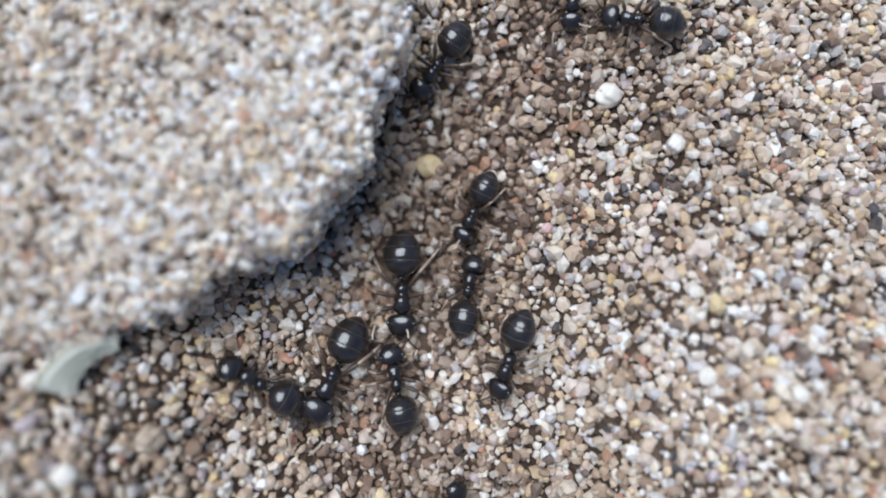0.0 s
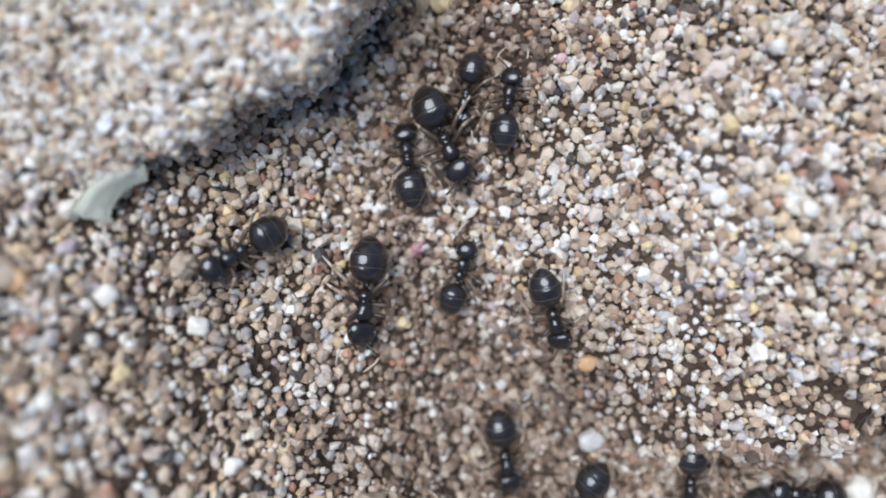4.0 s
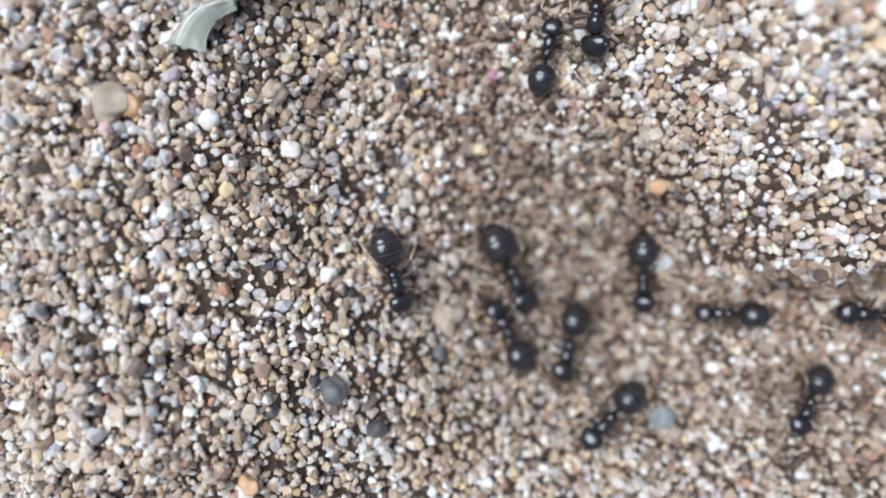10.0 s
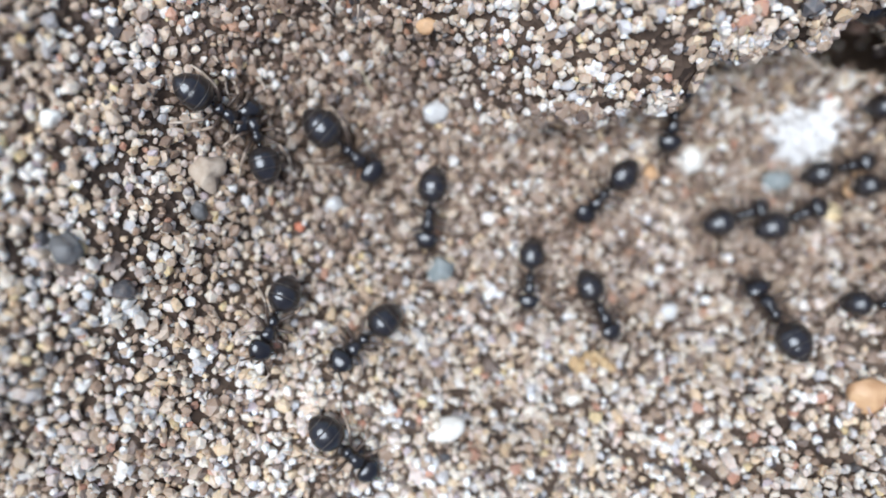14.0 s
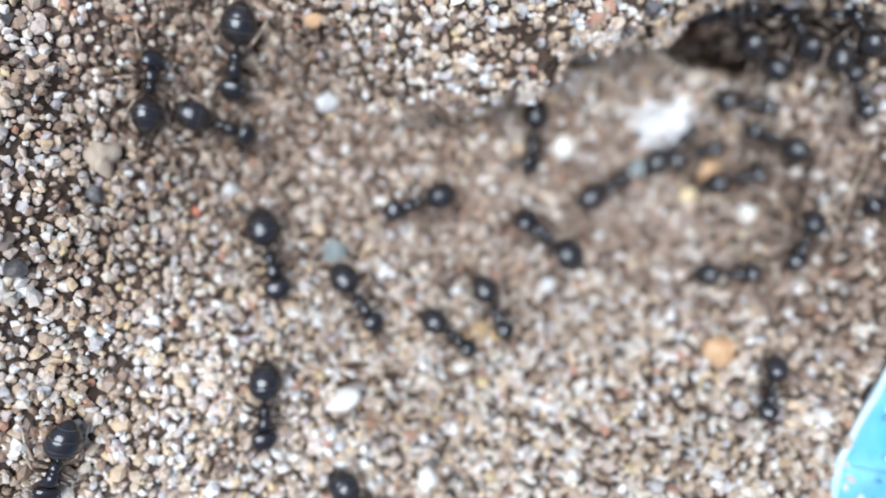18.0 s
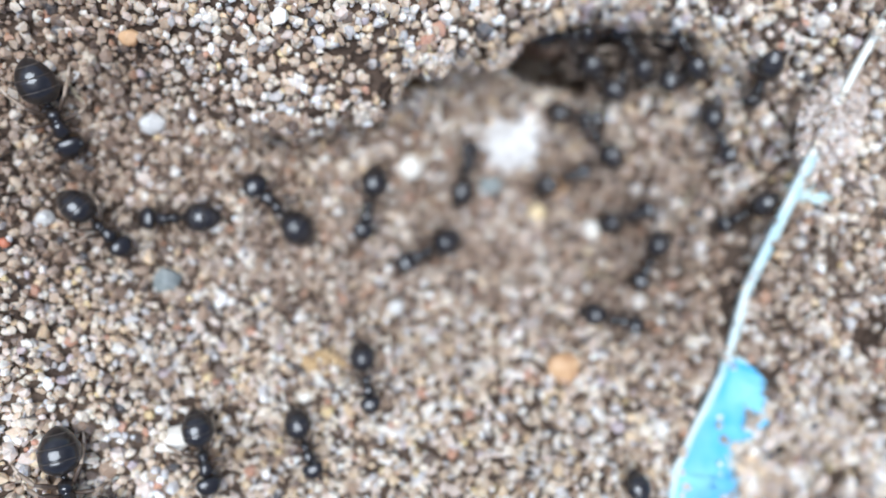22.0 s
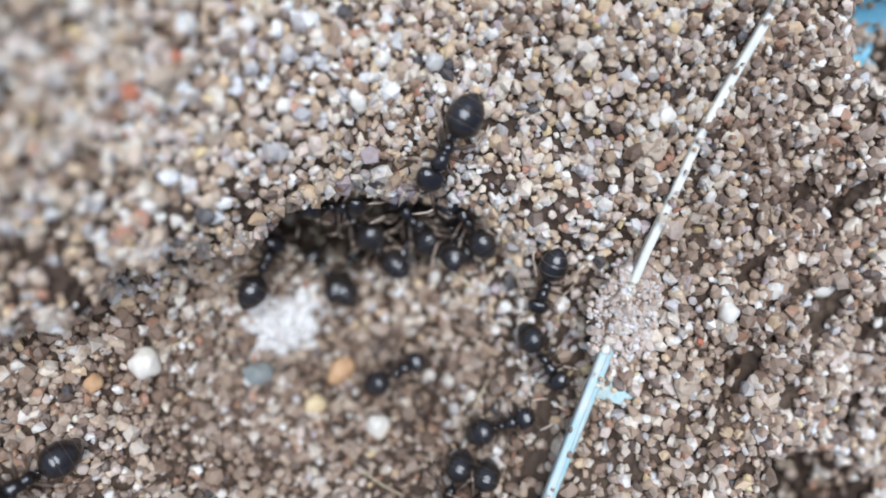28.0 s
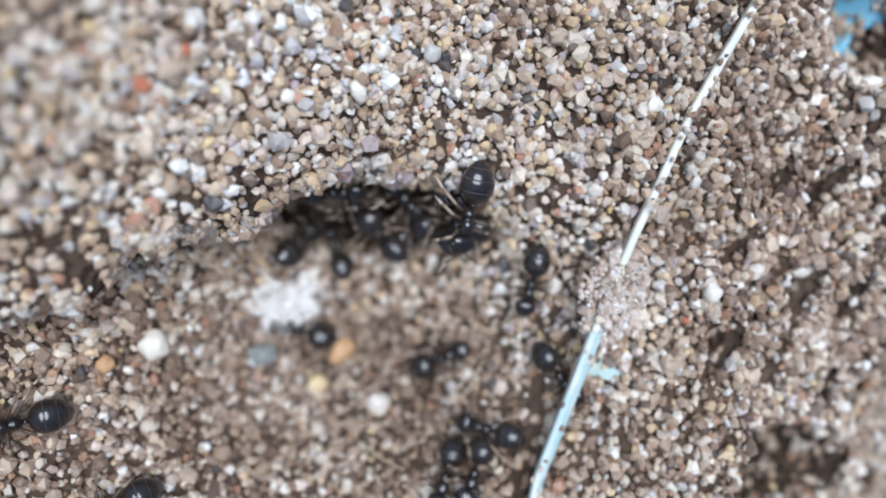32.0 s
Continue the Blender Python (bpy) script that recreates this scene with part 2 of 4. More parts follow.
def land(x, y, dug=1.0):
    """Height of the ground in mm; dug = 0 leaves out the deep of the nest."""
    x, y = np.asarray(x, float), np.asarray(y, float)
    z = np.full(x.shape, 1.19)
    for a, b_, h in SWELLS:
        z = z + h * np.exp(-((x - a) ** 2 + (y - b_) ** 2) / 84.5)
    d, s = ledge_distance(x, y)
    fade = np.clip(s * 7, 0, 1) * np.clip((1 - s) * 12, 0, 1)
    wob = 0.35 * np.sin(1.9 * x + 0.7 * y) + 0.25 * np.sin(4.3 * x - 2.0)
    z = z + (1.45 + 0.5 * np.exp(-((s - 0.36) / 0.1) ** 2)) * np.tanh((d + wob) / 0.4) * np.exp(-np.abs(d) / 4.5) * fade
    # the undercut along the foot of the shelf, and the nest mouth
    z = z - 1.1 * np.exp(-((d + 1.1) / 0.95) ** 2) * fade
    z = z - 5.0 * dug * np.exp(-(((x - 26.3) / 3.7) ** 2 + ((y + 8.2) / 1.65) ** 2) ** 2.2)
    z = z - 1.5 * np.exp(-(((x - 26.6) / 4.3) ** 2 + ((y + 8.4) / 1.9) ** 2) ** 1.6)
    z = z - 7.0 * np.exp(-(((x - 41.6) / 2.5) ** 2 + ((y + 18.7) / 1.7) ** 2) ** 2)
    z = z - 4.2 * np.exp(-(((x - 45.4) / 2.3) ** 2 + ((y - 0.3) / 2.2) ** 2) ** 1.5)
    z = z - 3.6 * np.exp(-(((x - 16.3) / 1.2) ** 2 + ((y + 9.1) / 0.8) ** 2) ** 1.5)
    # the rise beyond the film, and its own dark hole
    z = z + 3.6 * 0.5 * (1 + np.tanh((x - 44) / 3.0)) * 0.5 * (1 + np.tanh((72 - x) / 6)) * 0.5 * (1 + np.tanh((y + 27) / 4)) * np.exp(-np.clip(y - 8, 0, None) / 10)
    z = z + 4.2 * 0.5 * (1 + np.tanh((x - 36.5) / 1.6)) * 0.5 * (1 + np.tanh((50 - x) / 3)) * np.exp(-((y + 31) / 5.0) ** 2)
    # broken, pitted ground beyond the film
    pit = np.sin(1.3 * x + 0.5 * y) * np.sin(1.1 * y - 0.7 * x + 1) + 0.5 * np.sin(2.7 * x - 1.9 * y)
    z = z - 3.4 * np.clip(pit - 0.35, 0, 0.9) * 0.5 * (1 + np.tanh((x - 38.5 - 0.35 * (y + 10)) / 1.2)) * 0.5 * (1 + np.tanh((60 - x) / 4)) * np.exp(-((y + 10) / 22.0) ** 4)
    # small hummocks and dents
    z = z + 0.22 * np.sin(0.9 * x + 0.4) * np.sin(1.1 * y) + 0.12 * np.sin(2.3 * x - 1.2 * y) * np.sin(1.7 * y + 0.6 * x)
    # the sand gives way along the film's edge
    line = np.array(FILM_LINE)[::-1]
    off, lie = x - np.interp(y, line[:, 1], line[:, 0]), np.interp(y, line[:, 1], FILM_HEIGHT[::-1])
    z = z - np.clip(z - lie + 0.05, 0, None) * np.exp(-((off / 0.7) ** 2)) * ((y > -14) & (y < 6))
    return z


def lip(x, y):
    """The shelf's brow hangs over its foot: places on it lean out towards the hollow."""
    d, s = ledge_distance(x, y)
    e = 0.05
    nx_ = (ledge_distance(x + e, y)[0] - ledge_distance(x - e, y)[0]) / (2 * e)
    ny_ = (ledge_distance(x, y + e)[0] - ledge_distance(x, y - e)[0]) / (2 * e)
    q = np.maximum(np.hypot(nx_, ny_), 0.3)
    fade = np.clip(s * 7, 0, 1) * np.clip((1 - s) * 12, 0, 1)
    out = (1.3 - 0.55 * np.clip((s - 0.5) / 0.12, 0, 1)) * np.clip((d + 0.25) / 0.35, 0, 1) * np.clip(1 - d / 2.4, 0, 1) * fade
    return x - out * nx_ / q, y - out * ny_ / q


def tell(x, y, dug=1.0):
    return float(land(np.array([x]), np.array([y]), dug)[0])


def link(name, verts, faces, mat, parent=None, smooth=True):
    """A mesh object from numpy corners (mm) and equal-sided faces."""
    me = bpy.data.meshes.new(name)
    verts, faces = np.asarray(verts, np.float32) * MM, np.asarray(faces, np.int32)
    k = faces.shape[1]
    me.vertices.add(len(verts))
    me.vertices.foreach_set("co", verts.ravel())
    me.loops.add(faces.size)
    me.loops.foreach_set("vertex_index", faces.ravel())
    me.polygons.add(len(faces))
    me.polygons.foreach_set("loop_start", np.arange(0, faces.size, k, dtype=np.int32))
    me.polygons.foreach_set("use_smooth", np.full(len(faces), smooth))
    me.update(calc_edges=True)
    me.materials.append(mat)
    ob = new(name, me)
    ob.parent = parent
    return ob


def part(name, bm, mat, parent, label=""):
    me = bpy.data.meshes.new(name)
    bm.to_mesh(me)
    bm.free()
    me.polygons.foreach_set("use_smooth", np.full(len(me.polygons), True))
    me.materials.append(mat)
    ob = new(name, me)
    ob.parent = parent
    return tagged(ob, label) if label else ob


# ---- ground ----
REACH = 40000


def axis(lo, hi, step):
    """Even steps over the stretch that is seen, then growing ones out to the far ground."""
    a = list(np.arange(lo, hi + step, step))
    g = step
    while a[-1] < REACH:
        g *= 1.22
        a.append(a[-1] + g)
    g, low = step, []
    x = lo
    while x > -REACH:
        g *= 1.22
        x -= g
        low.append(x)
    return np.array(low[::-1] + a)


gx, gy = axis(-30, 74, 0.3), axis(-42, 28, 0.3)
XX, YY = np.meshgrid(gx, gy)
ZZ = land(XX, YY)
nx, ny = len(gx), len(gy)
ii = np.arange(nx * ny).reshape(ny, nx)
quads = np.stack([ii[:-1, :-1], ii[:-1, 1:], ii[1:, 1:], ii[1:, :-1]], -1).reshape(-1, 4)
LX_, LY_ = lip(XX, YY)
ground = link("ground", np.stack([LX_, LY_, ZZ], -1).reshape(-1, 3), quads, M_SOIL)
tagged(ground, "brown sandy soil with a broken shelf and hollow", "ground", kind="structure")

# ---- grains ----
rng = np.random.default_rng(7)


def ball(level):
    bm = bmesh.new()
    bmesh.ops.create_icosphere(bm, subdivisions=level, radius=1.0)
    v = np.array([w.co[:] for w in bm.verts])
    f = np.array([[w.index for w in p.verts] for p in bm.faces])
    bm.free()
    return v, f


BALL_V, BALL_F = ball(2)
SHAPES = []
for k in range(14):
    v = BALL_V.copy()
    # a worn, angular grain: a ball cut back by a few planes
    for _ in range(rng.integers(5, 10)):
        nrm = rng.normal(size=3)
        nrm /= np.linalg.norm(nrm)
        cut = rng.uniform(0.48, 0.85)
        over = np.maximum(v @ nrm - cut, 0)
        v -= 0.85 * over[:, None] * nrm
    v *= 1 + 0.06 * rng.normal(size=(len(v), 1))
    SHAPES.append(v)
SHAPES = np.array(SHAPES)


def turns(n):
    q = rng.normal(size=(n, 4))
    q /= np.linalg.norm(q, axis=1, keepdims=True)
    w, x, y, z = q.T
    return np.stack([1 - 2 * (y * y + z * z), 2 * (x * y - z * w), 2 * (x * z + y * w), 2 * (x * y + z * w), 1 - 2 * (x * x + z * z), 2 * (y * z - x * w),
                     2 * (x * z - y * w), 2 * (y * z + x * w), 1 - 2 * (x * x + y * y)], -1).reshape(-1, 3, 3)


SMALL_V, SMALL_F = ball(1)


def fines(name, places, radius, mat, parent=None):
    """The smallest grains, as chips of a few facets."""
    n = len(places)
    v = SMALL_V[None] * rng.uniform(0.7, 1.28, (n, 1, 3)) * np.asarray(radius).reshape(-1, 1, 1) * rng.uniform(0.64, 1.26, (n, len(SMALL_V), 1))
    v = np.einsum("nij,nkj->nki", turns(n), v) + places[:, None]
    f = SMALL_F[None] + (np.arange(n) * len(SMALL_V))[:, None, None]
    return link(name, v.reshape(-1, 3), f.reshape(-1, 3), mat, parent, smooth=False)


def grains(name, places, radius, mat, parent=None):
    """One mesh of many worn grains of the given radii (mm)."""
    n = len(places)
    v = SHAPES[rng.integers(0, len(SHAPES), n)] * rng.uniform(0.6, 1.25, (n, 1, 3)) * np.asarray(radius).reshape(-1, 1, 1)
    v = np.einsum("nij,nkj->nki", turns(n), v) + places[:, None]
    f = BALL_F[None] + (np.arange(n) * len(BALL_V))[:, None, None]
    return link(name, v.reshape(-1, 3), f.reshape(-1, 3), mat, parent, smooth=False)


def seen_stretch(x, y):
    """The stretch of ground that the walk looks at."""
    a = (((x + 2) / 24) ** 2 + ((y - 2) / 19) ** 2 < 1.25)
    b_ = (((x + 3) / 24) ** 2 + ((y + 10) / 15) ** 2 < 1.15)
    c = (((x - 38) / 33) ** 2 + ((y + 12) / 22) ** 2 < 1.1) | ((np.abs(x - 8) < 20) & (np.abs(y + 21) < 12))
    return a | b_ | c


def on_film(x, y):
    """Where the film lies bare."""
    line = np.array(FILM_LINE)[::-1]
    edge, wide = np.interp(y, line[:, 1], line[:, 0]), np.interp(y, line[:, 1], FILM_WIDTH[::-1])
    ragged = wide * (0.86 + 0.14 * np.sin(2.3 * y) * np.sin(5.1 * y + 1))
    if_pit = (((x - 45.9) / 1.3) ** 2 + ((y - 0.5) / 1.2) ** 2 < 1) & (rng.uniform(0, 1, np.shape(x)) < 0.5)
    return if_pit | (x > edge - 0.12) & (x < edge + np.maximum(ragged, 0.16)) & (y < 4) & (y > -28.8) & ~((y > -12.4) & (y < -9.2)) & (rng.uniform(0, 1, np.shape(x)) < np.where(wide > 1, 0.93, 0.8))


TRAIL = [(4, 12), (1, 6), (-1, 1), (-2, -4), (-1, -9), (3, -12), (9, -15), (15, -16), (21, -16), (27, -16), (29, -19)]


def soiled_shaded(x, y):
    """Where the grains are brown, part soil coat, part painted shade: a ragged band along the ants' trail, and the
    broken ground beyond the film.
    """
    best = np.full(np.shape(x), 1e9)
    for k, ((ax, ay), (bx_, by_)) in enumerate(zip(TRAIL, TRAIL[1:])):
        dx, dy = bx_ - ax, by_ - ay
        u = np.clip(((x - ax) * dx + (y - ay) * dy) / (dx * dx + dy * dy), 0, 1)
        best = np.minimum(best, np.hypot(x - ax - u * dx, y - ay - u * dy) / (2.6 if k < 4 else 4.8))
    line = np.array(FILM_LINE)[::-1]
    beyond = x - np.interp(y, line[:, 1], line[:, 0]) - 2.0 + 0.12 * (y + 16) + 1.2 * np.sin(0.9 * x + 0.6 * y)
    dull = 0.72 / (1 + np.exp(-1.2 * beyond)) * (y > -22)
    return rng.uniform(0, 1, np.shape(x)) < np.maximum(dull, 0.88 / (1 + np.exp((best + 0.15 * np.sin(1.3 * x) * np.sin(1.7 * y) - 1.0) * 6)))


STEP = 0.318
px_, py_ = np.meshgrid(np.arange(-29, 73, STEP), np.arange(-36, 24, STEP))
px_ = (px_ + (np.arange(px_.shape[0]) % 2)[:, None] * STEP / 2 + rng.uniform(-0.15, 0.15, px_.shape)).ravel()
py_ = (py_ + rng.uniform(-0.15, 0.15, py_.shape)).ravel()
keep = seen_stretch(px_, py_)
px_, py_ = px_[keep], py_[keep]
# more on the broken edge, where the face is steep
ex = rng.uniform(6, 32, 9000)
ey = rng.uniform(-13, -5, 9000)
ed, es = ledge_distance(ex, ey)
on = (np.abs(ed + 0.1) < 0.75) & (es > 0.02) & (es < 0.97)
px_, py_ = np.r_[px_, ex[on][:1500]], np.r_[py_, ey[on][:1500]]
# and a loose second layer
lx, ly = rng.uniform(-28, 72, 34000), rng.uniform(-35, 23, 34000)
lk = seen_stretch(lx, ly)
lx, ly = lx[lk], ly[lk]
gr = np.clip(rng.lognormal(math.log(0.19), 0.3, len(px_) + len(lx)), 0.085, 0.36)
gr = gr * np.interp(np.r_[px_, lx], (10, 18), (0.93, 1.06))
gz = np.r_[land(px_, py_) + 0.04, land(lx, ly) + rng.uniform(0.1, 0.42, len(lx))]
ox, oy = lip(np.r_[px_, lx], np.r_[py_, ly])
places = np.stack([ox, oy, gz], -1)


# below this height the nest mouth loses grains, dark soil standing in for shade
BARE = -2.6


def bared_for_shade(x, y, z):
    """Grains left out in the nest mouth and the far hole: bare dark soil deepens their shade."""
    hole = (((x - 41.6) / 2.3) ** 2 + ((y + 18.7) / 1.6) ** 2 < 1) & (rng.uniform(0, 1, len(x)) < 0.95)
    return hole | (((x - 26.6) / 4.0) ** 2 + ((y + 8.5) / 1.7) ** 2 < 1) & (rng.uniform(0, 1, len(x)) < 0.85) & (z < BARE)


full = ~bared_for_shade(ox, oy, gz) & ~on_film(ox, oy)
# grains given the brown tones, soil coat and painted shade together
worn = soiled_shaded(ox, oy)
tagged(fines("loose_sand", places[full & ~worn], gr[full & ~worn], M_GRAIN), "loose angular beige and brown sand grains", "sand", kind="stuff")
tagged(fines("soiled_shaded_sand", places[full & worn], gr[full & worn], M_SOILED_SHADE), "brown soil-coated sand grains, darkened further for shade", "sand", kind="stuff")
bx, by = rng.uniform(-28, 72, 13000), rng.uniform(-35, 23, 13000)
bk = seen_stretch(bx, by)
bx, by = bx[bk], by[bk]
bz = land(bx, by) + 0.14
bx, by = lip(bx, by)
full = ~bared_for_shade(bx, by, bz) & ~on_film(bx, by) & ~(soiled_shaded(bx, by) & (rng.uniform(0, 1, len(bx)) < 0.7))
tagged(grains("coarse_sand", np.stack([bx, by, bz], -1)[full], np.clip(rng.lognormal(math.log(0.2), 0.26, full.sum()), 0.13, 0.42), M_GRAIN), "coarse worn quartz grains among the sand", "sand", kind="stuff")

# ---- the clod of packed sand ----
CLOD = (-12.5, 10.55, 10.6, 10.3, 3.6)


def clod_at(a, s):
    """A place on the clod's skin: a goes round it, s from its undercut foot (0) over the brow to the top (1)."""
    wob = 1 + 0.035 * np.sin(3 * a + 1) + 0.025 * np.sin(7 * a) + 0.02 * np.sin(16 * a + 2) + 0.014 * np.sin(31 * a) * np.sin(5 * a) + 0.012 * np.sin(57 * a + 1) * np.sin(9 * a)
    low = np.clip(s / 0.3, 0, 1)
    high = np.clip((s - 0.3) / 0.7, 0, 1)
    r = np.where(s < 0.3, 0.88 + 0.12 * np.sin(low * math.pi / 2), np.cos(high * math.pi / 2) ** 0.5)
    z = np.where(s < 0.3, -3.4 + 5.2 * low, 1.8 + (CLOD[4] - 1.8) * np.sin(high * math.pi / 2) ** 0.55)
    x, y = CLOD[0] + CLOD[2] * r * wob * np.cos(a), CLOD[1] + CLOD[3] * r * wob * np.sin(a)
    z = z + (0.25 * np.sin(0.8 * x) * np.sin(0.9 * y + 1) + 0.12 * np.sin(2.1 * x + y)) * high
    return np.stack([x, y, z], -1)


clod = tagged(new("sand_clod"), "large rounded clod of packed pale sand", "sand clod")
back = np.array([CLOD[0], CLOD[1], tell(CLOD[0], CLOD[1])])
clod.location = back * MM
ang, hs = np.meshgrid(np.linspace(0, 2 * math.pi, 180, endpoint=False), np.r_[np.linspace(0, 0.4, 16), np.linspace(0.42, 0.998, 30)])
jj = np.arange(ang.size).reshape(ang.shape)
nxt = np.roll(jj, -1, axis=1)
cq = np.stack([jj[:-1], nxt[:-1], nxt[1:], jj[1:]], -1).reshape(-1, 4)
link("clod_body", clod_at(ang, hs).reshape(-1, 3) - back, cq, M_SOIL, clod)
# its crust of grains: even over the top, and all down the side that is seen
ta, tr_ = rng.uniform(0, 2 * math.pi, 4600), np.sqrt(rng.uniform(0, 1, 4600))
ts = 0.3 + 0.7 * np.arccos(tr_ ** 2) / (math.pi / 2)
sa, ss = rng.uniform(math.pi, 2.3 * math.pi, 2600), rng.uniform(0.02, 0.5, 2600)
crust = np.r_[clod_at(ta, ts), clod_at(sa, ss)] - back
chips = np.r_[clod_at(rng.uniform(0, 2 * math.pi, 16000), 0.3 + 0.7 * np.arccos(rng.uniform(0, 1, 16000)) / (math.pi / 2)), clod_at(rng.uniform(math.pi, 2.3 * math.pi, 6500), rng.uniform(0.02, 0.5, 6500))] - back
tagged(fines("chip_crust", chips + rng.normal(0, 0.09, chips.shape) + (0, 0, 0.06), np.clip(rng.lognormal(math.log(0.145), 0.3, len(chips)), 0.08, 0.3), M_CRUST, clod), kind="stuff")
crust = crust[::4]
tagged(grains("sand_crust", crust, np.clip(rng.lognormal(math.log(0.18), 0.27, len(crust)), 0.1, 0.34), M_CRUST, clod), kind="stuff")

# ---- limbs ----
def tube(bm, points, radii, sides=8):
    """A round limb along the points."""
    rings = []
    for k, (p_, r_) in enumerate(zip(points, radii)):
        a = Vector(points[max(k - 1, 0)])
        c = Vector(points[min(k + 1, len(points) - 1)])
        q = (c - a).to_track_quat("Z", "Y")
        rings.append([bm.verts.new((Vector(p_) + q @ Vector((r_ * math.cos(s * math.tau / sides), r_ * math.sin(s * math.tau / sides), 0))) * MM) for s in range(sides)])
    for a, c in zip(rings, rings[1:]):
        for s in range(sides):
            bm.faces.new((a[s], a[(s + 1) % sides], c[(s + 1) % sides], c[s]))
    bm.faces.new(rings[0][::-1])
    bm.faces.new(rings[-1])


# ---- stones, crumbs and litter ----
# x, y, radius in mm and kind
PEBBLES = [
    (-0.57, 7.03, 0.59, "cream"),
    (8.49, 7.13, 0.35, "white"),
    (4.31, 6.30, 0.24, "cream"),
    (3.98, 4.26, 0.22, "pink"),
    (9.14, -1.21, 0.28, "white"),
    (11.83, -1.74, 0.29, "white"),
    (6.26, 9.29, 0.44, "white"),
    (-1.70, -2.82, 0.29, "magenta"),
    (-9.31, -5.46, 0.42, "white"),
    (-14.17, -3.63, 0.38, "orange"),
    (-11.81, -4.21, 0.40, "white"),
    (-14.85, -3.52, 0.68, "tan"),
    (-15.00, -4.45, 0.30, "pink"),
    (-9.91, -3.31, 0.44, "tan"),
    (-13.13, -7.46, 0.31, "white"),
    (-8.09, -10.34, 0.37, "white"),
    (-11.29, -6.77, 0.34, "cream"),
    (-2.36, -5.85, 0.31, "cream"),
    (5.46, -23.60, 0.60, "egg"),
    (-0.52, -15.54, 0.28, "red"),
    (4.98, -7.55, 0.37, "orange"),
    (13.67, -10.02, 0.27, "pink"),
    (5.43, -17.74, 0.58, "grey"),
    (5.33, -11.04, 0.45, "pale"),
    (-4.21, -19.29, 0.22, "white"),
    (-3.78, -12.91, 0.72, "tan"),
    (-4.11, -14.36, 0.38, "dark"),
    (-7.82, -14.74, 0.58, "dark"),
    (-10.47, -17.52, 0.40, "orange"),
    (10.88, -22.90, 0.28, "white"),
    (0.88, -14.81, 0.41, "pale"),
    (8.92, -27.06, 0.55, "white"),
    (15.49, -19.82, 0.36, "pale"),
    (23.72, -16.21, 0.49, "cream"),
    (26.08, -16.93, 0.54, "white"),
    (22.71, -22.29, 0.75, "orange"),
    (16.88, -13.56, 0.60, "white"),
    (16.25, -8.21, 0.64, "red"),
    (21.66, -3.37, 0.27, "white"),
    (18.22, -2.00, 0.21, "red"),
    (17.87, -2.69, 0.48, "tan"),
    (16.88, -3.19, 0.26, "red"),
    (34.86, -3.35, 0.32, "white"),
    (25.03, -14.88, 0.58, "orange"),
    (21.40, -14.84, 0.64, "grey"),
    (14.98, -14.06, 0.41, "orange"),
    (43.98, -14.13, 0.60, "pink"),
    (37.24, -10.62, 0.41, "white"),
    (31.33, -0.93, 0.38, "tan"),
    (24.28, -3.07, 0.38, "white"),
    (25.03, -1.64, 0.31, "white"),
    (26.89, -1.64, 0.35, "pale"),
    (34.48, -4.60, 0.43, "tan"),
    (33.71, -11.59, 0.31, "pink"),
    (36.58, -11.89, 0.19, "red"),
    (35.81, -13.58, 0.41, "tan"),
    (42.00, -9.85, 0.57, "white"),
]

STONES = {
    "white": ("white_pebble", "small rounded white quartz pebble in the sand", M_WHITE),
    "cream": ("cream_pebble", "small worn cream-yellow pebble in the sand", M_CREAM),
    "pale": ("pale_pebble", "flat pale grey pebble in the sand", M_CLEAR),
    "tan": ("tan_crumb", "rough tan crumb of packed sand", M_TAN),
    "pink": ("pink_pebble", "tiny pink stone chip in the sand", M_PINK),
    "magenta": ("magenta_flake", "small crumpled magenta flake on the sand", M_MAGENTA),
    "orange": ("orange_pebble", "rounded orange-brown pebble in the sand", M_ORANGE),
    "red": ("red_chip", "small dull red stone chip in the sand", M_RED),
    "grey": ("grey_pebble", "smooth grey-green pebble in the sand", M_GREY),
    "dark": ("dark_pebble", "dark slate-grey pebble in the sand", M_DARK),
    "egg": ("oval_pebble", "oval ivory-white pebble on the sand", M_WHITE),
}
SPHERE_V, SPHERE_F = ball(4)


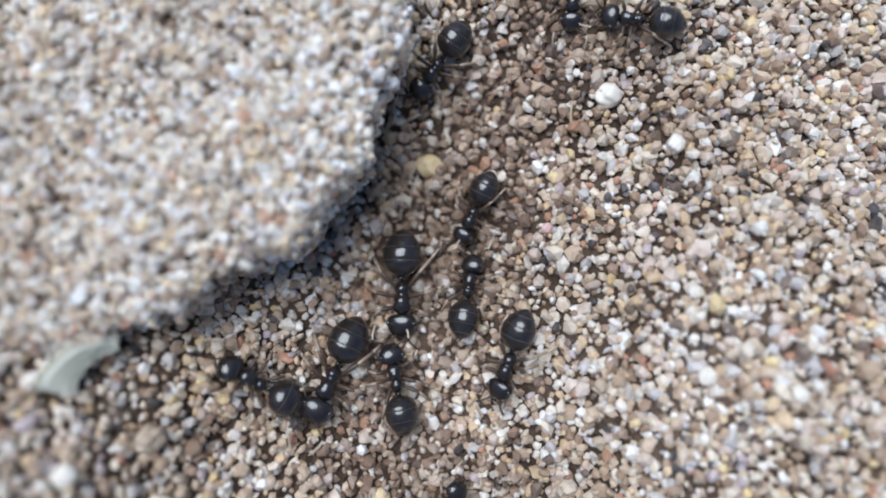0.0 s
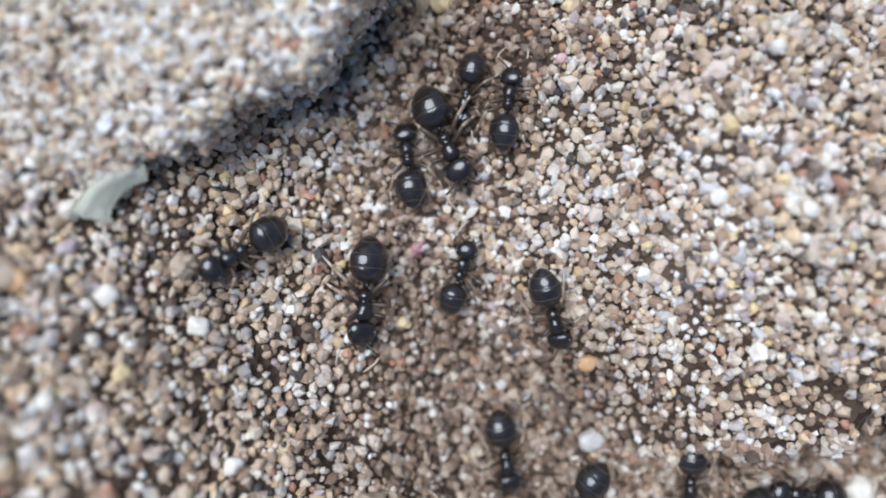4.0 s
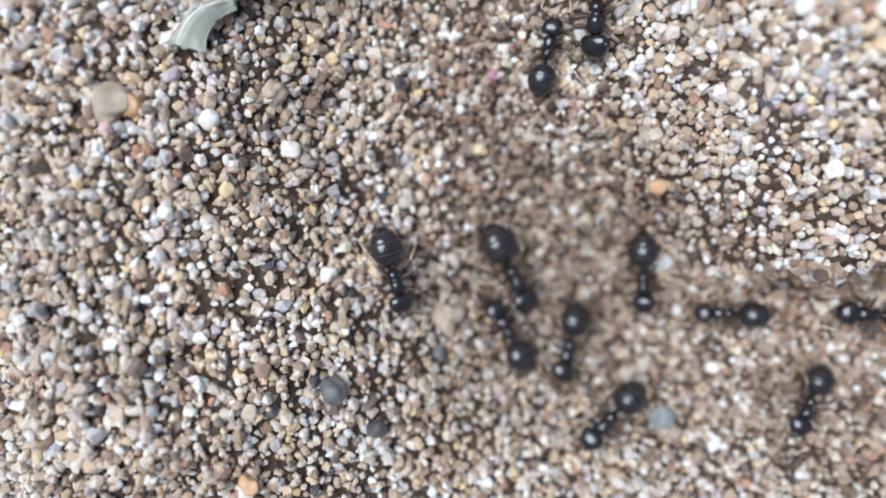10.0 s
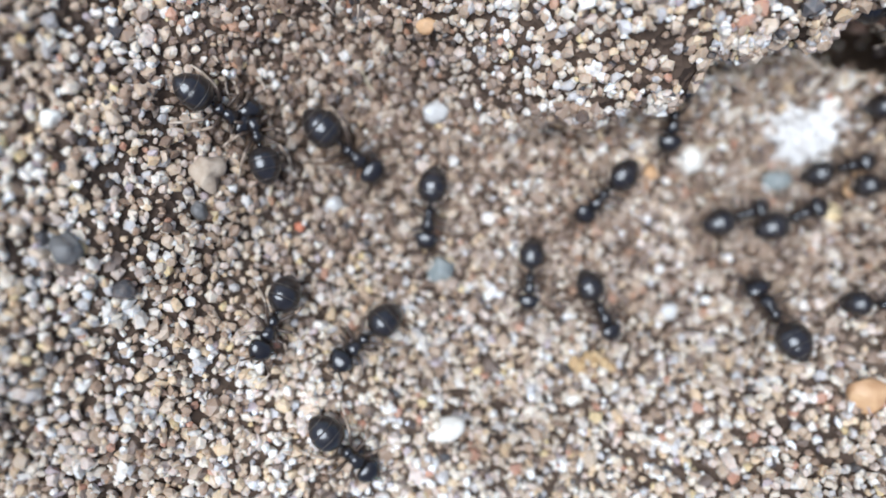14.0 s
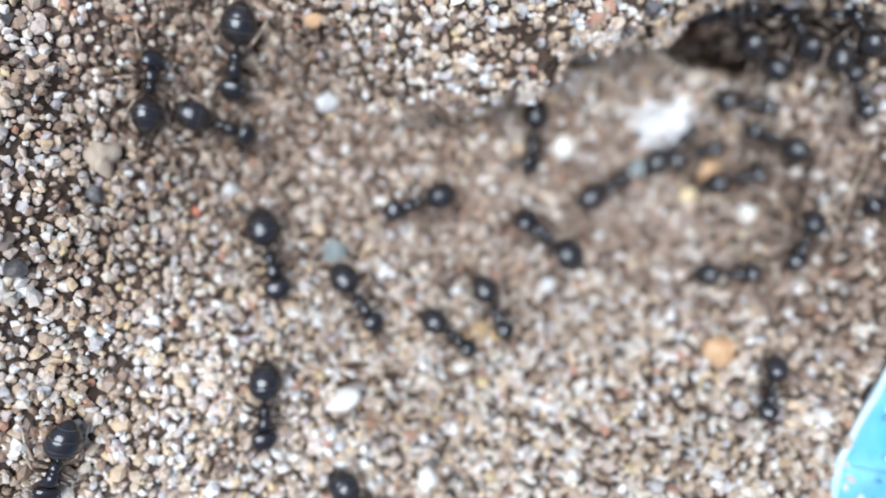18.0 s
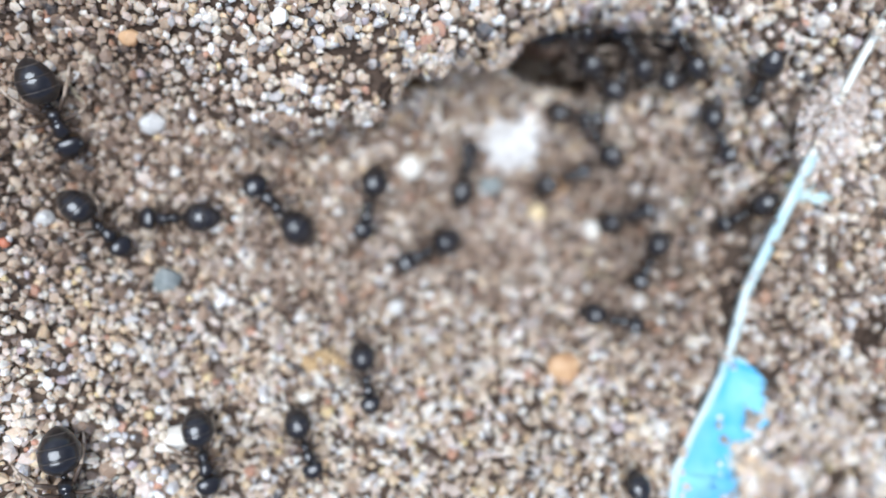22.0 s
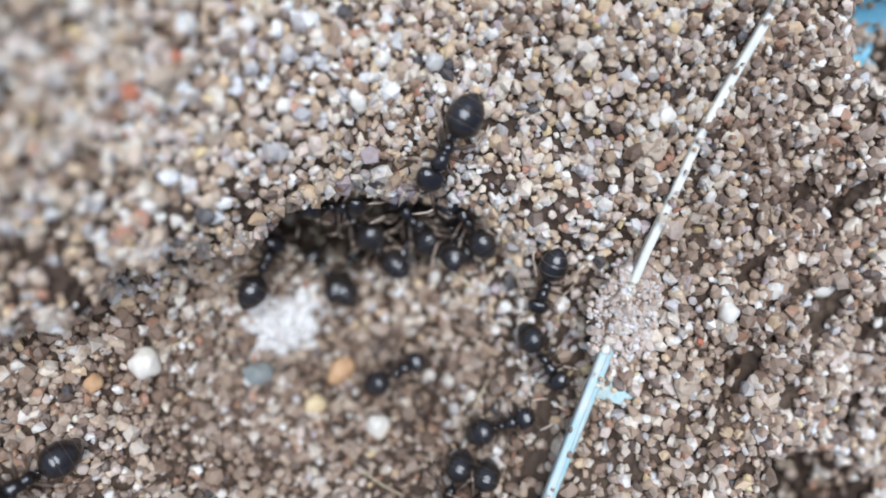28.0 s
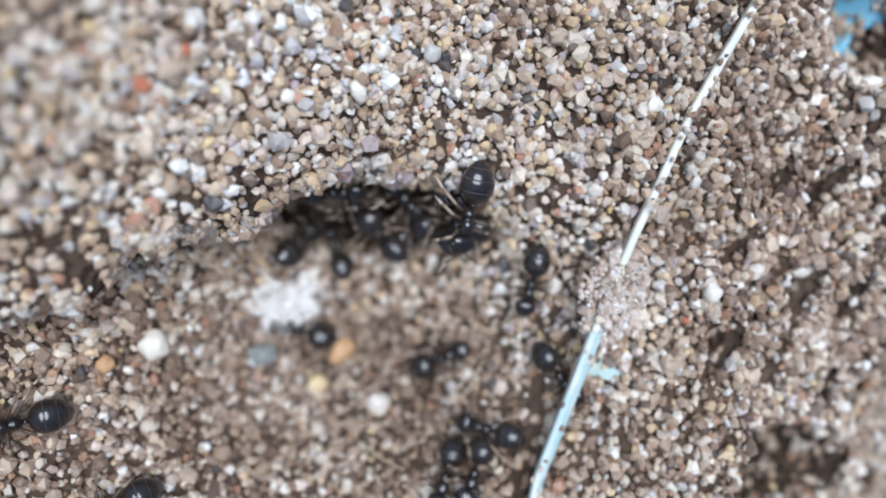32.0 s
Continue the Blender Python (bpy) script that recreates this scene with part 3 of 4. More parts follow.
def stone(x, y, radius, kind):
    """A worn stone, half sunk in the sand; each with its own flats and dents."""
    name, label, mat = STONES[kind]
    v = SPHERE_V.copy()
    flats = 5 if kind in ("egg", "white") else 12
    for _ in range(flats):
        nrm = rng.normal(size=3)
        nrm /= np.linalg.norm(nrm)
        over = np.maximum(v @ nrm - rng.uniform(0.7, 0.93), 0)
        v -= 0.8 * over[:, None] * nrm
    lump = rng.normal(size=(6, 3)) * 3.2
    ph = rng.uniform(0, 6, 6)
    amp = 0.015 if kind == "egg" else 0.05 if kind not in ("tan", "magenta") else 0.15
    v *= 1 + amp * np.sin(v @ lump.T + ph).sum(1, keepdims=True) / 1.6
    stretch = (1.3, 0.9, 0.85) if kind == "egg" else rng.uniform(0.85, 1.2, 3) * (1, 1, 0.8)
    a = rng.uniform(0, math.tau) if kind != "egg" else 0.4
    turn = np.array([[math.cos(a), -math.sin(a), 0], [math.sin(a), math.cos(a), 0], [0, 0, 1]])
    ob = link(name, (v * stretch * radius) @ turn.T, SPHERE_F, mat)
    ob.location = (x * MM, y * MM, (tell(x, y) + 0.2 + 0.3 * radius) * MM)
    tagged(ob, label, "pebble" if "pebble" in name else "crumb" if "crumb" in name else "flake" if "flake" in name else "stone chip", "stray stones")
    return ob


for row in PEBBLES:
    stone(*row)

# the white lime crumb beside the nest: a core crusted with small pale grains
lime = tagged(new("lime_crumb"), "crusty white crumb of lime beside the nest hole", "crumb")
LX, LY = 22.75, -12.75
lz = tell(LX, LY)
lime.location = (LX * MM, LY * MM, lz * MM)
v = SPHERE_V * (1.15, 0.9, 0.42)
v = v * (1 + 0.16 * np.sin(v * 3.1 + 1).sum(1, keepdims=True) + 0.05 * np.sin(v * 9.0).sum(1, keepdims=True))
link("crumb_core", v + (0, 0, 0.3), SPHERE_F, M_PALE, lime)
ca, cr = rng.uniform(0, math.tau, 420), np.sqrt(rng.uniform(0, 1, 420))
cr = cr * (1 + 0.2 * np.sin(3 * ca + 0.5) + 0.16 * np.sin(7 * ca) + 0.1 * np.sin(13 * ca))
lp = np.stack([1.65 * cr * np.cos(ca), 1.3 * cr * np.sin(ca) + 0.15 * cr * np.cos(ca), 0.3 + 0.62 * np.sqrt(np.clip(1 - 0.8 * cr ** 2, 0, 1)) + rng.uniform(-0.2, 0.32, 420)], -1)
tagged(grains("crumb_crust", lp, np.clip(rng.lognormal(math.log(0.15), 0.4, 420), 0.07, 0.34), M_PALE, lime), kind="stuff")

# the amber crumb that two ants stand over
amber = tagged(new("amber_crumb"), "crumbly amber-yellow lump on the sand between the ants", "crumb")
AX, AY = 11.8, -21.6
amber.location = (AX * MM, AY * MM, tell(AX, AY) * MM)
link("crumb_core", SPHERE_V * (0.4, 0.34, 0.24) * (1 + 0.12 * np.sin(SPHERE_V * 5).sum(1, keepdims=True)) + (0, 0, 0.2), SPHERE_F, M_AMBER, amber)
ca, cr = rng.uniform(0, math.tau, 26), np.sqrt(rng.uniform(0, 1, 26))
tagged(grains("crumb_crust", np.stack([1.05 * cr * np.cos(ca), 0.85 * cr * np.sin(ca), 0.2 + 0.4 * np.sqrt(1 - 0.9 * cr ** 2)], -1), rng.uniform(0.14, 0.25, 26), M_AMBER, amber), kind="stuff")

# the reddish crumb of earth that hangs in the nest mouth, under the brow
crumb = tagged(new("earth_crumb"), "reddish-brown crumb of earth caught in the nest mouth", "crumb")
crumb.location = (25.6 * MM, -7.75 * MM, tell(25.6, -7.75) * MM)
top_ = 4.6
for k in range(7):
    v = SPHERE_V * (0.42, 0.36, 0.5) * (1 + 0.14 * np.sin(SPHERE_V * 4 + k).sum(1, keepdims=True))
    link("earth_lump", v + (0.3 * math.sin(2.3 * k), 0.18 * math.cos(3.1 * k), 0.25 + top_ * k / 6), SPHERE_F, M_EARTH, crumb)

# crumbs of paler packed sand that lie about the film's edge
heap = tagged(new("sand_crumb"), "pale crumbly heap of fine sand over the film edge", "sand crumb")
HX, HY = 34.25, -10.95
heap.location = (HX * MM, HY * MM, (tell(HX, HY) + 0.45) * MM)
ca, cr = rng.uniform(0, math.tau, 700), np.sqrt(rng.uniform(0, 1, 700))
link("heap_core", SPHERE_V * (1.3, 1.8, 0.75), SPHERE_F, M_TAN, heap)
hp = np.stack([1.75 * cr * np.cos(ca) + 0.35 * cr * np.sin(ca), 2.2 * cr * np.sin(ca), -0.35 + 1.3 * np.sqrt(1 - 0.95 * cr ** 2) + rng.uniform(-0.08, 0.14, 700)], -1)
tagged(grains("heap_crust", hp, np.clip(rng.lognormal(math.log(0.13), 0.35, 700), 0.06, 0.28), M_FINE, heap), kind="stuff")

# the curled husk
husk = tagged(new("dry_husk"), "curled pale green-white scrap of dry husk", "husk")
bend = [(-10.7, -0.05), (-11.2, -0.15), (-11.65, -0.3), (-12.05, -0.65), (-12.35, -1.1), (-12.5, -1.6)]
hz = tell(-11.8, -0.5)
husk.location = (-11.8 * MM, -0.5 * MM, hz * MM)
bm = bmesh.new()
rows = []
for k, (x, y) in enumerate(bend):
    u = k / 5
    nx_, ny_ = bend[min(k + 1, 5)][0] - bend[max(k - 1, 0)][0], bend[min(k + 1, 5)][1] - bend[max(k - 1, 0)][1]
    q = math.hypot(nx_, ny_)
    nx_, ny_ = -ny_ / q, nx_ / q
    half = 0.28 + 0.42 * u
    ring = []
    for s in range(9):
        a = -1.2 + 2.4 * s / 8
        ring.append((x + 11.8 + nx_ * half * math.sin(a) * 1.05, y + 0.5 + ny_ * half * math.sin(a) * 1.05, 0.35 + half * math.cos(a) + 0.25 * u))
    rows.append([bm.verts.new(Vector(c) * MM) for c in ring])
for a, c in zip(rows, rows[1:]):
    for s in range(8):
        bm.faces.new((a[s], a[s + 1], c[s + 1], c[s]))
bmesh.ops.solidify(bm, geom=bm.faces[:], thickness=0.09 * MM)
part("husk_shell", bm, M_HUSK, husk)
bm = bmesh.new()
tube(bm, [(x + 11.8, y + 0.5, 0.68 + 0.65 * k / 5 + 0.3) for k, (x, y) in enumerate(bend)], (0.03, 0.05, 0.06, 0.06, 0.05, 0.03), 6)
part("husk_rib", bm, M_HUSK, husk)

# ---- the strip of blue plastic film, half buried ----
film = tagged(new("plastic_film"), "half-buried sheet of sky-blue plastic film with a worn pale edge", "plastic film")
fz = tell(33.35, -13.4)
film.location = (33.35 * MM, -13.4 * MM, fz * MM)
fo = np.array([33.35, -13.4, fz])


def film_rows(lo, hi, lift, steps, across, begin=0.0, end=11.0):
    """Rows of places along the film's edge, from lo to hi of its width."""
    line = np.array(FILM_LINE)
    s_ = np.linspace(begin, end, steps)
    ex_, ey_ = np.interp(s_, range(len(line)), line[:, 0]), np.interp(s_, range(len(line)), line[:, 1])
    wd = np.interp(s_, range(len(line)), FILM_WIDTH)
    tx, ty = np.gradient(ex_), np.gradient(ey_)
    q = np.hypot(tx, ty)
    rx_, ry_ = -ty / q, tx / q
    out = []
    for c in np.linspace(lo, hi, across):
        off = c * wd if hi > 0.5 else c
        x, y = ex_ + rx_ * off, ey_ + ry_ * off
        sag = np.clip(off, 0, None)
        lie = np.interp(s_, range(len(line)), FILM_HEIGHT)
        z = np.maximum(lie, land(x, y) - 0.02) + lift - 0.03 * sag * (c if hi > 0.5 else 0) + 0.14 * np.sin(2.1 * y + 3 * c) * (0.3 + c) * np.clip(wd - 0.6, 0, 1)
        z = np.convolve(np.r_[np.full(4, z[0]), z, np.full(4, z[-1])], np.ones(9) / 9, "valid")
        out.append(np.stack([x, y, z], -1) - fo)
    return np.array(out)


def ribbon(name, rows_, mat, thick):
    a, s_ = rows_.shape[:2]
    k = np.arange(a * s_).reshape(a, s_)
    top = np.stack([k[:-1, :-1], k[:-1, 1:], k[1:, 1:], k[1:, :-1]], -1).reshape(-1, 4)
    v = np.r_[rows_.reshape(-1, 3), rows_.reshape(-1, 3) - (0, 0, thick)]
    rim = np.r_[k[0], k[1:, -1], k[-1, -2::-1], k[-2:0:-1, 0]]
    nxt_ = np.roll(rim, -1)
    sides = np.stack([rim, rim + a * s_, nxt_ + a * s_, nxt_], -1)
    return link(name, v, np.r_[top, top[:, ::-1] + a * s_, sides], mat, film)


ribbon("film_sheet", film_rows(0.0, 1.0, 0.2, 110, 14, 8.3), M_FILM, 0.1)
ribbon("faded_strip", film_rows(0.0, 1.0, 0.2, 80, 5, 5.7, 8.3), M_SCRAP, 0.1)
ribbon("film_edge", film_rows(-0.12, 0.14, 0.3, 140, 5, 0.0, 5.9), M_EDGE, 0.3)
ribbon("film_fold", film_rows(-0.12, 0.14, 0.3, 140, 5, 5.9, 11.0), M_FOLD, 0.3)

# and again at the bottom of the pit beyond
gu, gv = np.meshgrid(np.linspace(-1, 1, 21), np.linspace(-1, 1, 21))
qx_, qy_ = 45.9 + 1.5 * gu * np.sqrt(1 - gv ** 2 / 2), 0.5 + 1.4 * gv * np.sqrt(1 - gu ** 2 / 2)
ribbon("buried_sheet", np.stack([qx_, qy_, land(qx_, qy_) + 0.12 + 0.1 * np.sin(3 * gu + 2 * gv)], -1) - fo, M_FILM, 0.06)
# a scrap of it shows through the sand beside the edge
gu, gv = np.meshgrid(np.linspace(-1, 1, 15), np.linspace(-1, 1, 9))
rag = 1 + 0.1 * np.sin(3 * np.arctan2(gv, gu) + 1) + 0.06 * np.sin(7 * np.arctan2(gv, gu))
sx_, sy_ = 33.8 + 0.72 * gu * np.sqrt(1 - gv ** 2 / 2) * rag - 0.2 * gv, -14.05 + 0.42 * gv * np.sqrt(1 - gu ** 2 / 2) * rag + 0.12 * gu
ribbon("film_scrap", np.stack([sx_, sy_, land(sx_, sy_) + 0.17 + 0.08 * np.sin(4 * gu) * gv], -1) - fo, M_SCRAP, 0.06)

# grit that has stuck to the edge
fe = film_rows(-0.28, 0.32, 0.42, 420, 7, 0.2, 8.6).reshape(-1, 3) + fo
fe = fe[rng.uniform(0, 1, len(fe)) < 0.035]
tagged(fines("edge_grit", fe + rng.normal(0, 0.09, fe.shape), np.clip(rng.lognormal(math.log(0.1), 0.4, len(fe)), 0.05, 0.24), M_GRAIN), "fine sand grit stuck to the plastic edge", "sand", kind="stuff")

# straws and root hairs in the sand
for x, y, a, ln in ((12.5, -11.8, 20, 1.2), (-1.5, -13.9, 70, 1.6), (29.9, -15.2, 60, 2.2), (25.5, -18.5, 150, 2.0), (2.6, -9.8, 120, 1.3), (18.2, -13.0, 10, 1.2), (5.0, 8.5, 95, 1.3)):
    bm = bmesh.new()
    dx, dy = math.cos(radians(a)) * ln / 2, math.sin(radians(a)) * ln / 2
    pts = [(dx * u - 0.12 * dy * (1 - u * u), dy * u + 0.12 * dx * (1 - u * u), tell(x + dx * u, y + dy * u) - tell(x, y) + 0.34) for u in (-1, -0.5, 0, 0.5, 1)]
    tube(bm, pts, (0.03, 0.05, 0.055, 0.05, 0.025), 6)
    straw = part("straw", bm, M_STRAW, None)
    straw.location = (x * MM, y * MM, tell(x, y) * MM)
    tagged(straw, "short dry straw-coloured plant fibre on the sand", "straw", "loose straws")


# ---- ants ----
def lathe(bm, profile, height, sides=20, square=2.0, flat=1.0):
    """A body along y from rows of (y, half width, half height, z offset)."""
    rings = []
    for y, w, h, dz in profile:
        ring = []
        for s in range(sides):
            a = s * math.tau / sides
            c_, s_ = math.cos(a), math.sin(a)
            cx = math.copysign(abs(c_) ** (2 / square), c_)
            sx_ = math.copysign(abs(s_) ** (2 / square), s_)
            ring.append(bm.verts.new((w * cx * MM, y * MM, (height + dz + h * sx_) * MM)))
        rings.append(ring)
    for a, c in zip(rings, rings[1:]):
        for s in range(sides):
            bm.faces.new((a[s], c[s], c[(s + 1) % sides], a[(s + 1) % sides]))
    bm.faces.new(rings[0])
    bm.faces.new(rings[-1][::-1])


HIPS = [(0.22, 0.85, 0.0), (0.25, 0.45, 0.0), (0.24, 0.1, 0.0)]
KNEES = [(0.85, 1.0, 0.42), (0.98, 0.3, 0.46), (0.85, -0.5, 0.46)]
FEET = [(1.3, 1.45, -0.62), (1.6, 0.0, -0.62), (1.35, -1.55, -0.62)]
HIP_Z = 0.62


def ant_parts(name, reach):
    """An ant 4.3 mm long that faces +y, its feet on z = 0. reach: how far its legs are spread."""
    ant = new(name)
    bm = bmesh.new()
    # the abdomen: four overlapping plates, widest ahead of the middle, drawn out to a point behind
    shape_u, shape_w = (0.0, 0.05, 0.14, 0.28, 0.45, 0.62, 0.78, 0.9, 0.97, 1.0), (0.03, 0.25, 0.45, 0.65, 0.775, 0.805, 0.735, 0.56, 0.35, 0.12)

    def girth(u):
        return float(np.interp(u, shape_u, shape_w))

    seams = (0.16, 0.40, 0.68)
    prof = []
    for k in range(29):
        u = k / 28
        ahead = min([v for v in seams if v >= u] + [1.0])
        behind = max([v for v in seams if v < u] + [0.0])
        flare = 0.97 + 0.045 * (ahead - u) / (ahead - behind)
        prof.append((-2.3 + 1.93 * u, girth(u) * flare, girth(u) * 0.8 * flare, 0.10 * math.sin(math.pi * u) - 0.10 * (1 - u)))
    lathe(bm, prof, 0.8, 26)
    gaster = part("gaster", bm, M_GASTER, ant, "glossy black pointed abdomen")
    for u in seams:
        bm = bmesh.new()
        rim = [(-2.3 + 1.93 * v, girth(v) * f, girth(v) * 0.8 * f, 0.10 * math.sin(math.pi * v) - 0.10 * (1 - v)) for v, f in ((u - 0.012, 0.98), (u - 0.004, 1.016), (u + 0.006, 1.018), (u + 0.012, 0.97))]
        lathe(bm, rim, 0.8, 26)
        part("abdomen_band", bm, M_SUTURE, gaster)
    bm = bmesh.new()
    lathe(bm, [(-0.46, 0.06, 0.07, 0), (-0.36, 0.11, 0.2, 0.1), (-0.28, 0.13, 0.26, 0.12), (-0.2, 0.1, 0.14, 0.03), (-0.1, 0.08, 0.09, 0)], 0.62, 12)
    part("petiole", bm, M_ANT, ant)
    bm = bmesh.new()
    lathe(bm, [(-0.18, 0.11, 0.1, -0.04), (-0.08, 0.25, 0.24, 0.0), (0.08, 0.31, 0.31, 0.06), (0.24, 0.29, 0.3, 0.07), (0.34, 0.2, 0.2, 0.03), (0.42, 0.25, 0.25, 0.08), (0.56, 0.32, 0.3, 0.14),
               (0.7, 0.3, 0.29, 0.15), (0.77, 0.35, 0.29, 0.13), (0.92, 0.4, 0.31, 0.12), (1.06, 0.31, 0.24, 0.07), (1.18, 0.14, 0.13, 0.03)], 0.66, 16)
    part("thorax", bm, M_ANT, ant)
    bm = bmesh.new()
    lathe(bm, [(1.16, 0.15, 0.1, 0.04), (1.2, 0.44, 0.22, 0.03), (1.32, 0.58, 0.31, 0.0), (1.55, 0.62, 0.36, -0.03), (1.8, 0.54, 0.34, -0.08), (1.98, 0.41, 0.28, -0.13), (2.09, 0.3, 0.18, -0.18), (2.12, 0.15, 0.08, -0.2)],
          0.72, 20, 2.3)
    skull = part("head", bm, M_ANT, ant, "broad glossy black head")
    for s in (-1, 1):
        bm = bmesh.new()
        bmesh.ops.create_uvsphere(bm, u_segments=10, v_segments=7, radius=0.1 * MM)
        bmesh.ops.translate(bm, verts=bm.verts, vec=(0.52 * s * MM, 1.52 * MM, 0.87 * MM))
        part("eye", bm, M_EYE, skull)
        bm = bmesh.new()
        tube(bm, [(0.2 * s, 1.98, 0.52), (0.2 * s, 2.14, 0.47), (0.11 * s, 2.25, 0.44), (0.02 * s, 2.28, 0.43)], (0.08, 0.07, 0.05, 0.015), 6)
        part("mandible", bm, M_LEG, skull)
        bm = bmesh.new()
        tube(bm, [(0, 0, 0), (0.3 * s, 0.26, 0.2), (0.62 * s, 0.46, 0.24)], (0.042, 0.044, 0.05), 6)
        feeler = part("antenna", bm, M_LEG, ant)
        feeler.location = Vector((0.16 * s, 1.95, 0.8)) * MM
        bm = bmesh.new()
        tube(bm, [(0.62 * s, 0.46, 0.24), (0.6 * s, 0.72, 0.1), (0.5 * s, 1.0, -0.16), (0.4 * s, 1.22, -0.38)], (0.038, 0.048, 0.055, 0.025), 6)
        part("antenna_tip", bm, M_TARSUS, feeler)
        for (hx, hy, hz), (kx, ky, kz), (fx, fy, fz) in zip(HIPS, KNEES, FEET):
            # the leg's own space begins at its hip
            leg_base = Vector((hx * s, hy, HIP_Z)) * MM
            k1 = Vector(((kx * reach - hx) * s, ky - hy, kz))
            foot = Vector(((fx * reach - hx) * s, fy - hy, fz + 0.02))
            shin = k1.lerp(foot, 0.6) + Vector((0.06 * s, 0, 0.1))
            bm = bmesh.new()
            tube(bm, [(0, 0, -0.05), k1 * 0.2, k1 * 0.55, k1], (0.12, 0.075, 0.11, 0.066), 7)
            leg = part("leg", bm, M_LEG, ant)
            leg.location = leg_base
            bm = bmesh.new()
            tube(bm, [k1, k1.lerp(shin, 0.5), shin], (0.068, 0.085, 0.06), 6)
            part("shin", bm, M_SHIN, leg)
            bm = bmesh.new()
            tube(bm, [shin, shin.lerp(foot, 0.5) + Vector((0, 0, 0.03)), foot], (0.06, 0.055, 0.04), 5)
            part("foot", bm, M_TARSUS, leg)
    return ant


